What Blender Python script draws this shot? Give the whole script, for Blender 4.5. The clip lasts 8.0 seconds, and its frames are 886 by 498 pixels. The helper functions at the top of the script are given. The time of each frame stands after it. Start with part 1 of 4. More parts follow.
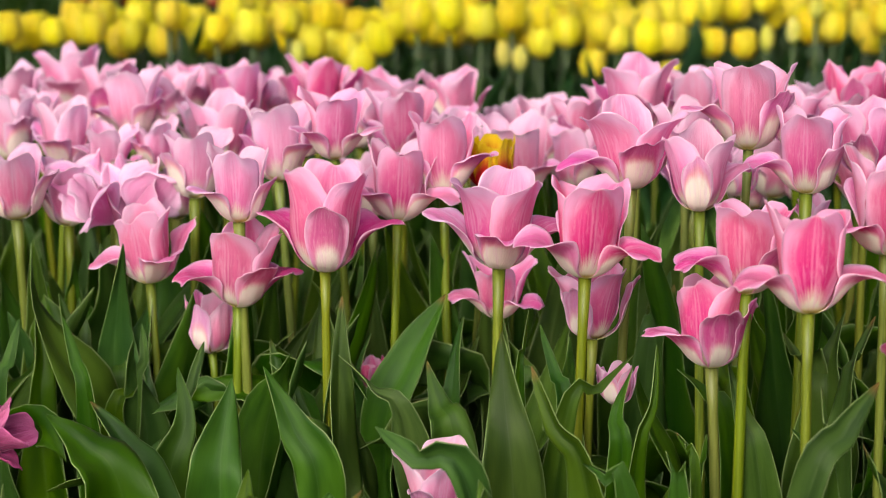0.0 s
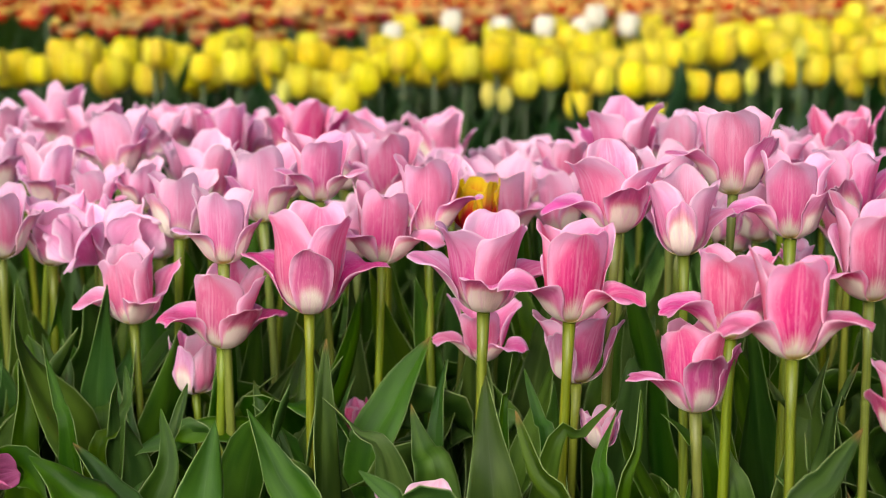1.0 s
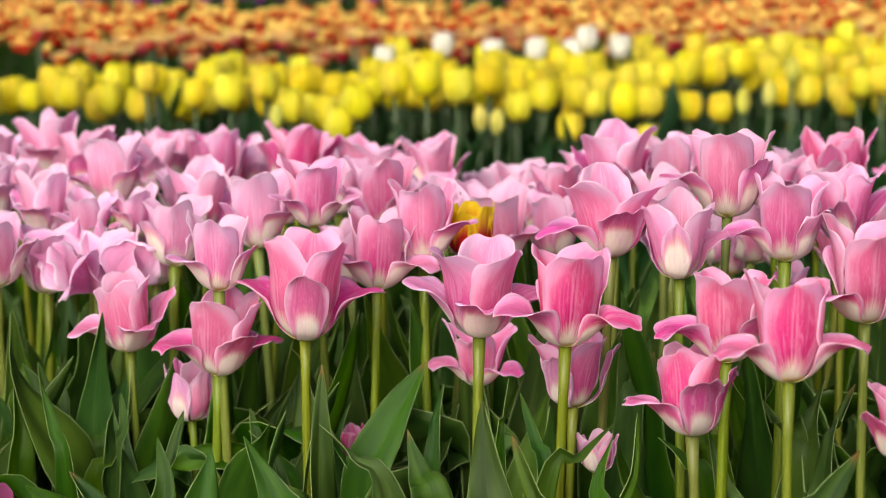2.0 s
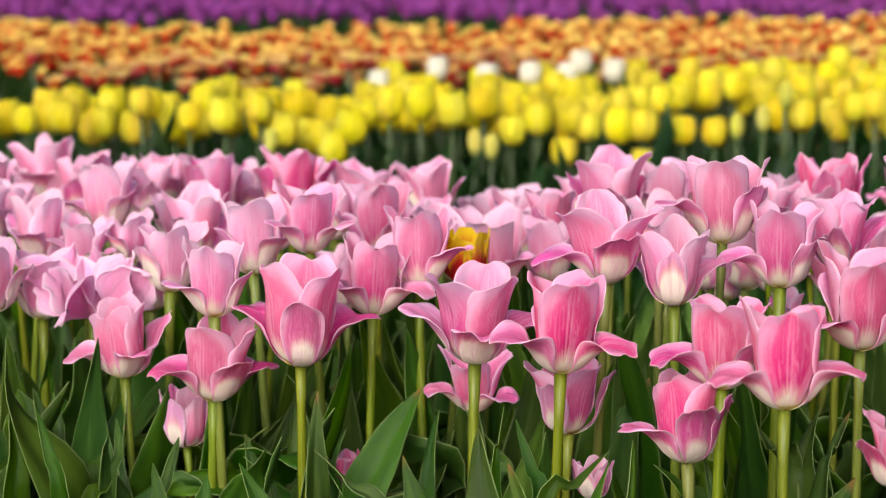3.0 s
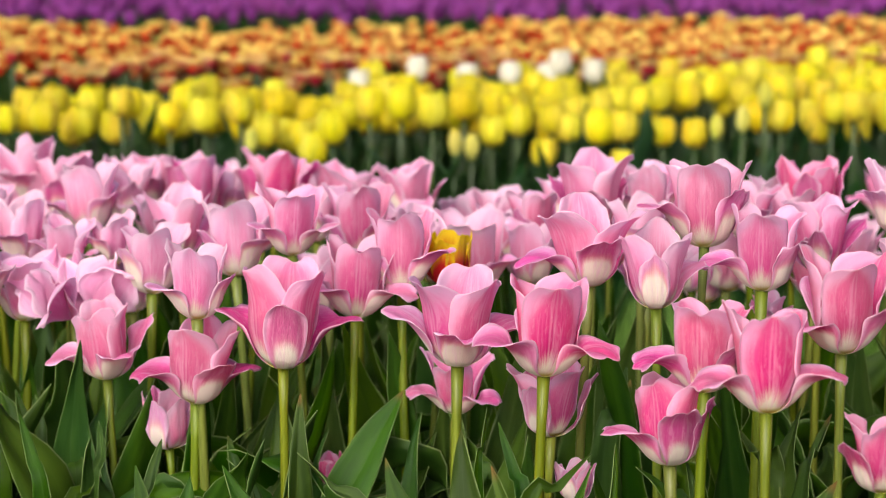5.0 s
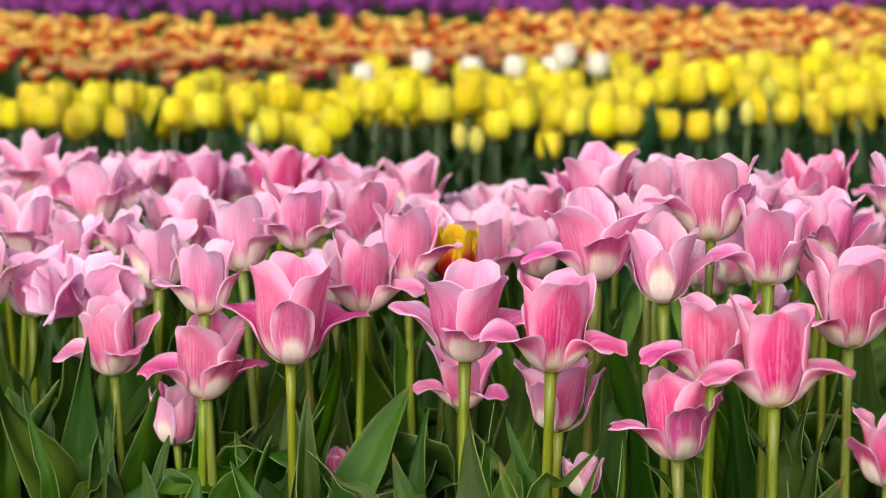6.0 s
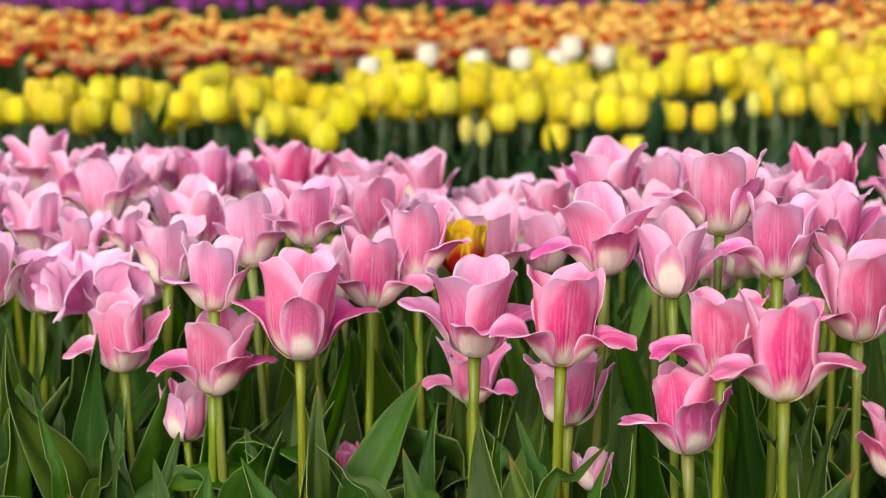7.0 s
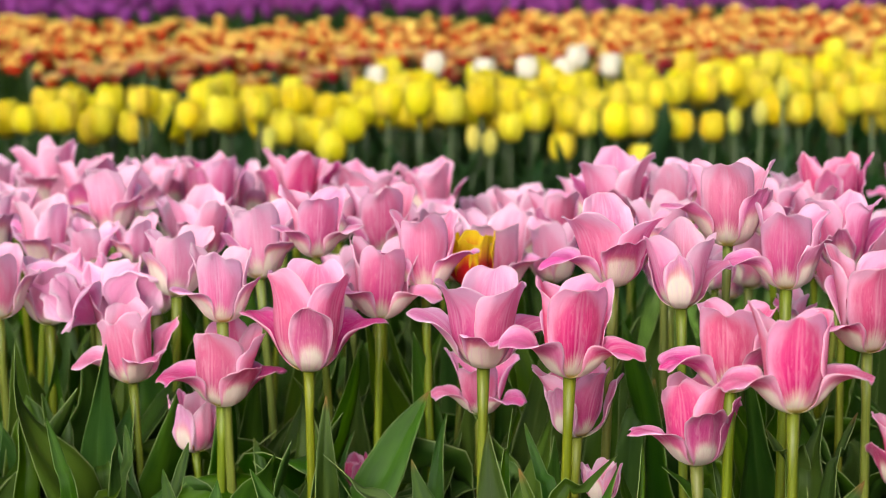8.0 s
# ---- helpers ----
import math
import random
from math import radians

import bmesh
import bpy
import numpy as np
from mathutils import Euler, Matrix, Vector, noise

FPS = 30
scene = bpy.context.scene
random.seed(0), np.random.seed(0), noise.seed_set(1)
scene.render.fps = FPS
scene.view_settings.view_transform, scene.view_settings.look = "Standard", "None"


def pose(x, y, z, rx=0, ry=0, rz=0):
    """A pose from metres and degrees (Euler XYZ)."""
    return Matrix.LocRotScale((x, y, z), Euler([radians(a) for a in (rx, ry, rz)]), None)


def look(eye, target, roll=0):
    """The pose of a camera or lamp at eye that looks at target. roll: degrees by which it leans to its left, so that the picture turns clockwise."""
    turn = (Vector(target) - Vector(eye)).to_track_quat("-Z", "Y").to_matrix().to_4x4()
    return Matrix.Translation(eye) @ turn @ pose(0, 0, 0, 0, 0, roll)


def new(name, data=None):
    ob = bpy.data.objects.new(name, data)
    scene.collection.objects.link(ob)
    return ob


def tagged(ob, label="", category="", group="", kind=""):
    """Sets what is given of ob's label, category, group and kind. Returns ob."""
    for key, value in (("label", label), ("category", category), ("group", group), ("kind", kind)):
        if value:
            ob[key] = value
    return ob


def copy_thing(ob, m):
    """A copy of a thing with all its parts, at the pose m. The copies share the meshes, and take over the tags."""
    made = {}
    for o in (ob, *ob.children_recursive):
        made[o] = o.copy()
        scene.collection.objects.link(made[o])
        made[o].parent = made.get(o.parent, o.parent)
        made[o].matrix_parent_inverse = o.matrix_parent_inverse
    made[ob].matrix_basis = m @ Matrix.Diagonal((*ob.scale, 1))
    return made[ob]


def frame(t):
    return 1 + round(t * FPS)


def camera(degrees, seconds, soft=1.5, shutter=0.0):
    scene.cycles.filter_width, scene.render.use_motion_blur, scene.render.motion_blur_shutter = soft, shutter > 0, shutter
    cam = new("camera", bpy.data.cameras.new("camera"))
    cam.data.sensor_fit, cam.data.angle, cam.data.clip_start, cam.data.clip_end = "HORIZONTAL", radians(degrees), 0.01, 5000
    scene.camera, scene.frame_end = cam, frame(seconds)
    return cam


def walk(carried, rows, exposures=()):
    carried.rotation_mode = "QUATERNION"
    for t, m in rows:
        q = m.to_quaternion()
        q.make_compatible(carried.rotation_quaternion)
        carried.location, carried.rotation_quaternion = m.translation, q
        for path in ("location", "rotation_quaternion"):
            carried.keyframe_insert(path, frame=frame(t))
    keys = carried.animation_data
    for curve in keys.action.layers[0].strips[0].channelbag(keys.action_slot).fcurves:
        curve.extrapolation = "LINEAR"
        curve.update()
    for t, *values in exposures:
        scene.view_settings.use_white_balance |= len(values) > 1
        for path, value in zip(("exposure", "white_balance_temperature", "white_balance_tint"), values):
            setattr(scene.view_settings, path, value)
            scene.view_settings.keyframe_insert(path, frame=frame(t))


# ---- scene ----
# camera: a long lens, tilting up from the front row and drifting
cam = camera(24, 8.0, soft=1.0)
walk(cam, [
    (0.0, pose(0.0057, 0.0024, 0.7778, 77.743, 0.273, 0.951)),
    (0.5, pose(0.0048, 0.0032, 0.7810, 78.157, -0.390, 0.831)),
    (1.0, pose(0.0050, 0.0028, 0.7815, 78.794, -0.156, 0.583)),
    (1.5, pose(0.0041, 0.0028, 0.7828, 79.107, 0.203, 0.441)),
    (3.0, pose(0.0008, 0.0013, 0.7897, 79.942, 0.203, 0.104)),
    (3.5, pose(0.0000, 0.0000, 0.7900, 80.140, -0.000, 0.000)),
    (4.0, pose(-0.0002, -0.0004, 0.7905, 80.116, -0.360, -0.228)),
    (4.5, pose(-0.0018, -0.0009, 0.7923, 80.006, -0.159, -0.408)),
    (6.0, pose(-0.0060, -0.0015, 0.7962, 79.684, 0.205, -0.424)),
    (6.5, pose(-0.0078, -0.0028, 0.7975, 79.567, 0.325, -0.396)),
    (7.0, pose(-0.0090, -0.0026, 0.7992, 79.466, 0.511, -0.336)),
    (7.5, pose(-0.0098, -0.0025, 0.8015, 79.503, 0.608, -0.228)),
    (8.0, pose(-0.0113, -0.0028, 0.8027, 79.651, 0.596, -0.194)),
], exposures=[(0.0, 0.68), (1.5, 0.71), (8.0, 0.71)])
cam.data.dof.use_dof = True
cam.data.dof.focus_distance = 1.58
cam.data.dof.aperture_fstop = 7.6

# overcast daylight: pale sky and a wide, weak sun high behind the camera
world = bpy.data.worlds.new("overcast_sky")
scene.world = world
world.use_nodes = True
wt = world.node_tree
sky = wt.nodes.new("ShaderNodeTexSky")
sky.sky_type = "NISHITA"
sky.sun_disc = False
sky.sun_elevation = radians(35)
sky.sun_rotation = radians(200)
sky.dust_density = 6.0
sky.ozone_density = 0.2
sky.air_density = 0.4
wt.links.new(sky.outputs[0], wt.nodes["Background"].inputs[0])
wt.nodes["Background"].inputs[1].default_value = 0.15
sun_data = bpy.data.lights.new("sun", "SUN")
sun_data.energy = 1.4
sun_data.angle = radians(60)
sun_data.color = (1.0, 0.97, 0.92)
sun = new("sun", sun_data)
sun.matrix_world = look((-1.6, -3.3, 3.2), (0, 1.0, 0))


# ---------------------------------------------------------------- materials
class Nodes:
    """Short hand for a material's node tree."""

    def __init__(self, name):
        self.material = bpy.data.materials.new(name)
        self.material.use_nodes = True
        self.tree = self.material.node_tree
        self.tree.nodes.clear()

    def add(self, kind, **inputs):
        node = self.tree.nodes.new("ShaderNode" + kind)
        for key, value in inputs.items():
            self.set(node.inputs[key.replace("_", " ")], value)
        return node

    def set(self, socket, value):
        if isinstance(value, bpy.types.NodeSocket):
            self.tree.links.new(value, socket)
        else:
            socket.default_value = value

    def math(self, op, a, b=0.0, c=0.0, clamp=False):
        node = self.add("Math")
        node.operation, node.use_clamp = op, clamp
        for socket, value in zip(node.inputs, (a, b, c)):
            self.set(socket, value)
        return node.outputs[0]

    def step(self, value, low, high, to_low=0.0, to_high=1.0):
        node = self.add("MapRange")
        node.interpolation_type = "SMOOTHSTEP"
        for n, v in enumerate((value, low, high, to_low, to_high)):
            self.set(node.inputs[n], v)
        return node.outputs[0]

    def mix(self, factor, a, b):
        node = self.add("Mix")
        node.data_type = "RGBA"
        self.set(node.inputs[0], factor)
        self.set(node.inputs[6], a)
        self.set(node.inputs[7], b)
        return node.outputs[2]

    def noise(self, vector, scale, detail=3.0, rough=0.55, warp=0.0):
        node = self.add("TexNoise", Vector=vector, Scale=scale, Detail=detail, Roughness=rough, Distortion=warp)
        return node.outputs["Fac"]

    def along_across(self):
        """u along a petal or leaf, signed v across it, |v|, and the uv vector."""
        uv = self.add("TexCoord").outputs["UV"]
        parts = self.add("SeparateXYZ", Vector=uv)
        v = self.math("MULTIPLY_ADD", parts.outputs[1], 2.0, -1.0)
        return parts.outputs[0], v, self.math("ABSOLUTE", v), uv

    def stretched(self, vector, sx, sy, sz=1.0):
        rnd = self.add("ObjectInfo").outputs["Random"]
        shift = self.add("CombineXYZ", Z=self.math("MULTIPLY", rnd, 37.0))
        mapped = self.add("Mapping", Vector=vector, Scale=(sx, sy, sz))
        added = self.add("VectorMath")
        added.operation = "ADD"
        self.set(added.inputs[0], mapped.outputs[0])
        self.set(added.inputs[1], shift.outputs[0])
        return added.outputs[0]

    def vary(self, colour, hue=0.02, sat=0.2, val=0.25):
        rnd = self.add("ObjectInfo").outputs["Random"]
        other = self.math("FRACT", self.math("MULTIPLY", rnd, 17.3))
        third = self.math("FRACT", self.math("MULTIPLY", rnd, 91.7))
        node = self.add("HueSaturation", Color=colour,
                        Hue=self.math("MULTIPLY_ADD", rnd, hue, 0.5 - hue / 2),
                        Saturation=self.math("MULTIPLY_ADD", other, sat, 1.0 - sat / 2),
                        Value=self.math("MULTIPLY_ADD", third, val, 1.0 - val / 2))
        return node.outputs[0]

    def finish(self, colour, rough, bump=None, strength=0.2, distance=0.001, thin=0.0, thin_colour=None, specular=0.4, sheen=0.0):
        shader = self.add("BsdfPrincipled", Base_Color=colour, Roughness=rough)
        shader.inputs["Specular IOR Level"].default_value = specular
        shader.inputs["Sheen Weight"].default_value = sheen
        out = shader.outputs[0]
        normal = None
        if bump is not None:
            node = self.add("Bump", Strength=strength, Distance=distance, Height=bump)
            normal = node.outputs[0]
            self.set(shader.inputs["Normal"], normal)
        if thin:
            if thin_colour is None:
                thin_colour = self.add("HueSaturation", Color=colour, Saturation=1.05, Value=1.08).outputs[0]
            trans = self.add("BsdfTranslucent", Color=thin_colour)
            mixed = self.add("MixShader")
            self.set(mixed.inputs[0], thin)
            self.set(mixed.inputs[1], out)
            self.set(mixed.inputs[2], trans.outputs[0])
            out = mixed.outputs[0]
        self.tree.links.new(out, self.add("OutputMaterial").inputs[0])
        return self.material


def rgba(r, g, b):
    return (r, g, b, 1.0)


def petal_material(name, main, deep, pale, base, base_from=0.12, base_to=0.36, vary=(0.02, 0.2, 0.2), thin=0.3, tip_from=0.74, tip_mix=0.65, heel=None, gloss=0.35, speckle=0.35):
    n = Nodes(name)
    u, v, av, uv = n.along_across()
    fine = n.noise(n.stretched(uv, 2.6, 30.0), 1.0, 4.0, 0.75)
    broad = n.noise(n.stretched(uv, 1.4, 4.5), 1.0, 2.0)
    blotch = n.noise(n.stretched(uv, 3.0, 3.0), 1.0, 2.0)
    colour = n.mix(n.math("MULTIPLY", n.step(fine, 0.40, 0.67), 0.82), main, deep)
    colour = n.mix(n.math("MULTIPLY", n.step(broad, 0.36, 0.66), 0.55), colour, pale)
    flame = n.math("MULTIPLY", n.step(av, 0.34, 0.0), n.step(fine, 0.3, 0.6))
    colour = n.mix(n.math("MULTIPLY", flame, 0.6), colour, deep)
    colour = n.mix(n.math("MULTIPLY", n.step(av, 0.07, 0.0), 0.4), colour, pale)
    colour = n.mix(n.math("MULTIPLY", n.step(blotch, 0.46, 0.72), speckle), colour, pale)
    edge = n.step(n.math("ADD", av, n.math("MULTIPLY", blotch, 0.3)), 0.60, 1.10)
    colour = n.mix(n.math("MULTIPLY", edge, 0.85), colour, pale)
    tip = n.math("MULTIPLY", n.step(u, tip_from, min(1.0, tip_from + 0.25)), tip_mix)
    colour = n.mix(tip, colour, pale)
    low = n.math("ADD", u, n.math("MULTIPLY_ADD", fine, 0.16, -0.08))
    low = n.math("ADD", low, n.math("MULTIPLY", n.math("MULTIPLY", av, av), 0.24))
    colour = n.mix(n.step(low, base_to, base_from), colour, base)
    if heel is not None:
        colour = n.mix(n.step(low, 0.15, 0.03), colour, heel)
    rim = n.math("MULTIPLY", n.step(av, 0.86, 0.97), n.step(u, 0.3, 0.5))
    colour = n.mix(n.math("MULTIPLY", rim, 0.5), colour, pale)
    colour = n.vary(colour, *vary)
    wrinkle = n.noise(n.stretched(uv, 7.0, 11.0), 1.0, 3.0, 0.6)
    grain = n.noise(n.stretched(uv, 60.0, 45.0), 1.0, 2.0, 0.7)
    relief = n.math("ADD", n.math("MULTIPLY_ADD", fine, 0.6, n.math("MULTIPLY", grain, 0.22)), n.math("MULTIPLY", wrinkle, 0.9))
    # the margins and the tip are the thinnest
    sheer = n.math("MULTIPLY_ADD", n.math("MAXIMUM", edge, n.step(u, 0.6, 0.95)), 0.19, thin)
    return n.finish(colour, 0.38, relief, 0.75, 0.0028, sheer, specular=gloss, sheen=0.25 * gloss)


CREAM = rgba(0.93, 0.93, 0.78)
HEEL = rgba(0.66, 0.62, 0.18)
PEACH = rgba(0.90, 0.56, 0.44)


def pink_petal(name, face, rose, deep, lilac, blush=0.4, thin=0.42, spent=False, cream_to=0.56):
    """A pink petal's outer face ("outside"), its upper face ("inside"), or a petal of the inner cup ("inner")."""
    n = Nodes(name)
    u, v, av, uv = n.along_across()
    rnd = n.add("ObjectInfo").outputs["Random"]
    fine = n.noise(n.stretched(uv, 2.6, 40.0), 1.0, 5.0, 0.72, 0.5)
    medium = n.noise(n.stretched(uv, 1.8, 8.0), 1.0, 3.0, 0.6, 0.8)
    blotch = n.noise(n.stretched(uv, 3.2, 3.2), 1.0, 3.0)
    shift = n.math("MULTIPLY_ADD", blotch, 0.5, -0.25)
    streak = n.math("MULTIPLY_ADD", fine, 2.0, -1.0)
    if face == "inner":
        edge = n.step(n.math("ADD", n.math("ADD", av, shift), n.step(u, 0.62, 1.0, 0.0, 0.40)), 0.44, 0.96)
        colour = n.mix(n.math("MULTIPLY", n.step(u, 0.90, 0.30), 0.72), rose, deep)
        flame = n.math("MULTIPLY", n.step(av, 0.62, 0.08), n.math("MULTIPLY", n.step(u, 0.96, 0.55), n.step(fine, 0.44, 0.56)))
        colour = n.mix(n.math("MULTIPLY", flame, 0.50), colour, deep)
        colour = n.mix(n.math("MULTIPLY", edge, 0.85), colour, lilac)
        rib = n.math("MULTIPLY", n.step(n.math("ABSOLUTE", n.math("SUBTRACT", av, 0.055)), 0.045, 0.01), n.step(u, 0.15, 0.35))
        colour = n.mix(n.math("MULTIPLY", rib, 0.28), colour, lilac)
        low = n.math("ADD", n.math("MULTIPLY_ADD", streak, 0.16, u), n.math("MULTIPLY", av, 0.20))
        colour = n.mix(n.step(low, 0.42, 0.20), colour, CREAM)
    elif face == "outside":
        edge = n.step(n.math("ADD", av, shift), 0.58, 1.02)
        colour = n.mix(n.math("MULTIPLY", n.step(n.math("ADD", u, shift), 1.05, 0.66), n.math("MULTIPLY_ADD", n.math("FRACT", n.math("MULTIPLY", rnd, 29.0)), 0.45, 0.25)), rose, deep)
        colour = n.mix(n.math("MULTIPLY", n.step(fine, 0.45, 0.60), 0.35), colour, deep)
        colour = n.mix(n.math("MULTIPLY", edge, 0.72), colour, lilac)
        reach = n.math("MULTIPLY_ADD", rnd, 0.18, cream_to)
        low = n.math("ADD", n.math("MULTIPLY_ADD", streak, 0.05, u), n.math("MULTIPLY", n.math("POWER", av, 2.6), 0.52))
        low = n.math("SUBTRACT", n.math("ADD", low, n.math("MULTIPLY", shift, 0.25)), reach)
        colour = n.mix(n.math("MULTIPLY", n.step(low, 0.20, 0.02), blush), colour, PEACH)
        colour = n.mix(n.step(low, 0.09, -0.07), colour, CREAM)
    else:
        edge = n.step(n.math("ADD", av, shift), 0.55, 1.05)
        colour = n.mix(n.math("MULTIPLY", n.step(av, 0.85, 0.25), 0.70), rose, deep)
        colour = n.mix(n.math("MULTIPLY", n.step(fine, 0.44, 0.60), 0.40), colour, deep)
        colour = n.mix(n.math("MULTIPLY", edge, 0.75), colour, lilac)
        low = n.math("ADD", n.math("MULTIPLY_ADD", streak, 0.10, u), n.math("MULTIPLY", av, 0.12))
        if not spent:
            colour = n.mix(n.step(low, 0.32, 0.12), colour, CREAM)
    colour = n.mix(n.math("MULTIPLY", n.step(medium, 0.48, 0.70), 0.34), colour, lilac)
    pale = n.math("MULTIPLY", n.step(n.noise(n.stretched(uv, 9.0, 26.0), 1.0, 4.0, 0.7, 0.6), 0.52, 0.66), n.step(u, 0.30, 0.60))
    colour = n.mix(n.math("MULTIPLY", pale, 0.15), colour, rgba(0.92, 0.74, 0.84))
    if not spent:
        colour = n.mix(n.step(n.math("MULTIPLY_ADD", streak, 0.04, u), 0.13, 0.03), colour, HEEL)
    rim = n.math("MULTIPLY", n.math("MAXIMUM", n.step(av, 0.90, 0.985), n.step(u, 0.965, 0.995)), n.step(u, 0.25, 0.45))
    colour = n.mix(n.math("MULTIPLY", rim, 0.40), colour, rgba(0.94, 0.80, 0.86))
    colour = n.vary(colour, 0.024, 0.22, 0.16)
    wrinkle = n.noise(n.stretched(uv, 6.0, 12.0), 1.0, 3.0, 0.6)
    grain = n.noise(n.stretched(uv, 60.0, 45.0), 1.0, 2.0, 0.7)
    relief = n.math("ADD", n.math("MULTIPLY_ADD", fine, 0.8, n.math("MULTIPLY", grain, 0.20)), n.math("MULTIPLY", wrinkle, 0.8))
    return n.finish(colour, 0.40, relief, 0.70, 0.0028, thin, specular=0.30, sheen=0.08)


# three tones of the same pink, as the flowers age: fresh and deep, full, and faded
pink_tones = {}
for tone, rose, deep, lilac, blush in (("deep", rgba(0.82, 0.20, 0.43), rgba(0.62, 0.045, 0.23), rgba(0.89, 0.57, 0.77), 0.15),
                                       ("full", rgba(0.85, 0.35, 0.58), rgba(0.68, 0.10, 0.33), rgba(0.89, 0.63, 0.81), 0.35),
                                       ("faded", rgba(0.88, 0.52, 0.71), rgba(0.75, 0.20, 0.43), rgba(0.89, 0.69, 0.83), 0.55)):
    mauve = rgba(rose[0] * 0.86, rose[1] * 0.80, rose[2] * 0.96)
    pink_tones[tone] = [
        pink_petal("pink_petal_outside_" + tone, "outside", mauve, deep, lilac, blush, 0.44, cream_to=0.38 + 0.4 * blush),
        pink_petal("pink_petal_inside_" + tone, "inside", rgba(rose[0] * 0.82, rose[1] * 0.64, rose[2] * 0.90), deep, rgba(lilac[0] * 0.93, lilac[1] * 0.86, lilac[2] * 0.94), blush, 0.36),
        pink_petal("pink_inner_petal_" + tone, "inner", rose, deep, lilac, blush, 0.55),
    ]
spent_petal = pink_petal("spent_pink_petal", "inside", rgba(0.88, 0.52, 0.74), rgba(0.74, 0.28, 0.52), rgba(0.90, 0.74, 0.88), 0.0, 0.5, True)
magenta_petal = petal_material("magenta_petal", rgba(0.42, 0.022, 0.17), rgba(0.26, 0.012, 0.10), rgba(0.62, 0.13, 0.36), CREAM, 0.20, 0.42, thin=0.2)
yellow_petal = petal_material("yellow_petal", rgba(0.72, 0.63, 0.003), rgba(0.62, 0.50, 0.002), rgba(0.78, 0.71, 0.025), rgba(0.62, 0.40, 0.004), 0.05, 0.34, (0.03, 0.1, 0.25), thin=0.34, gloss=0.35)
white_petal = petal_material("white_petal", rgba(0.72, 0.72, 0.60), rgba(0.68, 0.68, 0.54), rgba(0.76, 0.76, 0.66), rgba(0.7, 0.75, 0.45), 0.0, 0.2, (0.01, 0.1, 0.1))
bud_petal = petal_material("green_bud", rgba(0.55, 0.58, 0.10), rgba(0.35, 0.45, 0.07), rgba(0.75, 0.70, 0.12), rgba(0.25, 0.38, 0.08), 0.0, 0.4, (0.03, 0.2, 0.2))
orange_petal = petal_material("orange_petal", rgba(0.62, 0.07, 0.015), rgba(0.45, 0.015, 0.008), rgba(0.76, 0.62, 0.22), rgba(0.46, 0.015, 0.008), 0.55, 0.85, (0.04, 0.2, 0.35), tip_from=0.66, tip_mix=0.9, gloss=0.15, speckle=0.1)
flame_petal = petal_material("red_petal_yellow_edge", rgba(0.90, 0.46, 0.01), rgba(0.70, 0.10, 0.01), rgba(0.92, 0.74, 0.02), rgba(0.62, 0.012, 0.018), 0.56, 0.80, (0.0, 0.05, 0.05), tip_from=0.70, tip_mix=0.9, gloss=0.15, speckle=0.0)


def island_petals(name, tone_a, tone_b, tone_c, start=0.50):
    """Petals of a far bed: each island takes its own tone."""
    n = Nodes(name)
    u, v, av, uv = n.along_across()
    rnd = n.add("NewGeometry").outputs["Random Per Island"]
    colour = n.mix(n.step(n.math("MULTIPLY_ADD", av, 0.25, u), start, start + 0.22), tone_a, tone_b)
    colour = n.mix(n.math("MULTIPLY", n.step(rnd, 0.66, 0.74), 0.9), colour, tone_c)
    return n.finish(colour, 0.5, thin=0.25, specular=0.15)


orange_petals = island_petals("orange_petals", rgba(0.46, 0.022, 0.008), rgba(0.82, 0.68, 0.16), rgba(0.50, 0.035, 0.010), 0.70)
purple_petals = island_petals("purple_petals", rgba(0.11, 0.014, 0.11), rgba(0.24, 0.050, 0.26), rgba(0.19, 0.035, 0.17))


def leaf_material(name, dark, mid, edge_colour, vary=(0.04, 0.25, 0.45), thin=0.38):
    n = Nodes(name)
    u, v, av, uv = n.along_across()
    vein = n.noise(n.stretched(uv, 1.2, 60.0), 1.0, 2.0)
    broad = n.noise(n.stretched(uv, 5.0, 3.0), 1.0, 3.0)
    colour = n.mix(n.step(broad, 0.3, 0.7), dark, mid)
    colour = n.mix(n.math("MULTIPLY", n.step(vein, 0.45, 0.7), 0.4), colour, mid)
    colour = n.mix(n.math("MULTIPLY", n.step(av, 0.05, 0.0), 0.10), colour, edge_colour)
    colour = n.vary(colour, *vary)
    colour = n.mix(n.math("MULTIPLY", n.step(av, 0.965, 0.992), 0.8), colour, edge_colour)
    odd = n.step(n.math("FRACT", n.math("MULTIPLY", n.add("ObjectInfo").outputs["Random"], 53.1)), 0.72, 1.0)
    tip = n.math("MULTIPLY", n.step(u, 0.965, 1.0), odd)
    colour = n.mix(tip, colour, rgba(0.20, 0.11, 0.035))
    return n.finish(colour, 0.42, vein, 0.35, 0.0012, thin, rgba(0.13, 0.27, 0.017), specular=0.16)


leaf_green = leaf_material("tulip_leaf", rgba(0.0130, 0.044, 0.0036), rgba(0.047, 0.108, 0.0090), rgba(0.25, 0.34, 0.12))
# blue-green, and darkened: the shade among the further beds' leaves is in the colour
leaf_blue_shaded = leaf_material("yellow_tulip_leaf", rgba(0.0045, 0.022, 0.0055), rgba(0.014, 0.046, 0.013), rgba(0.06, 0.12, 0.04))


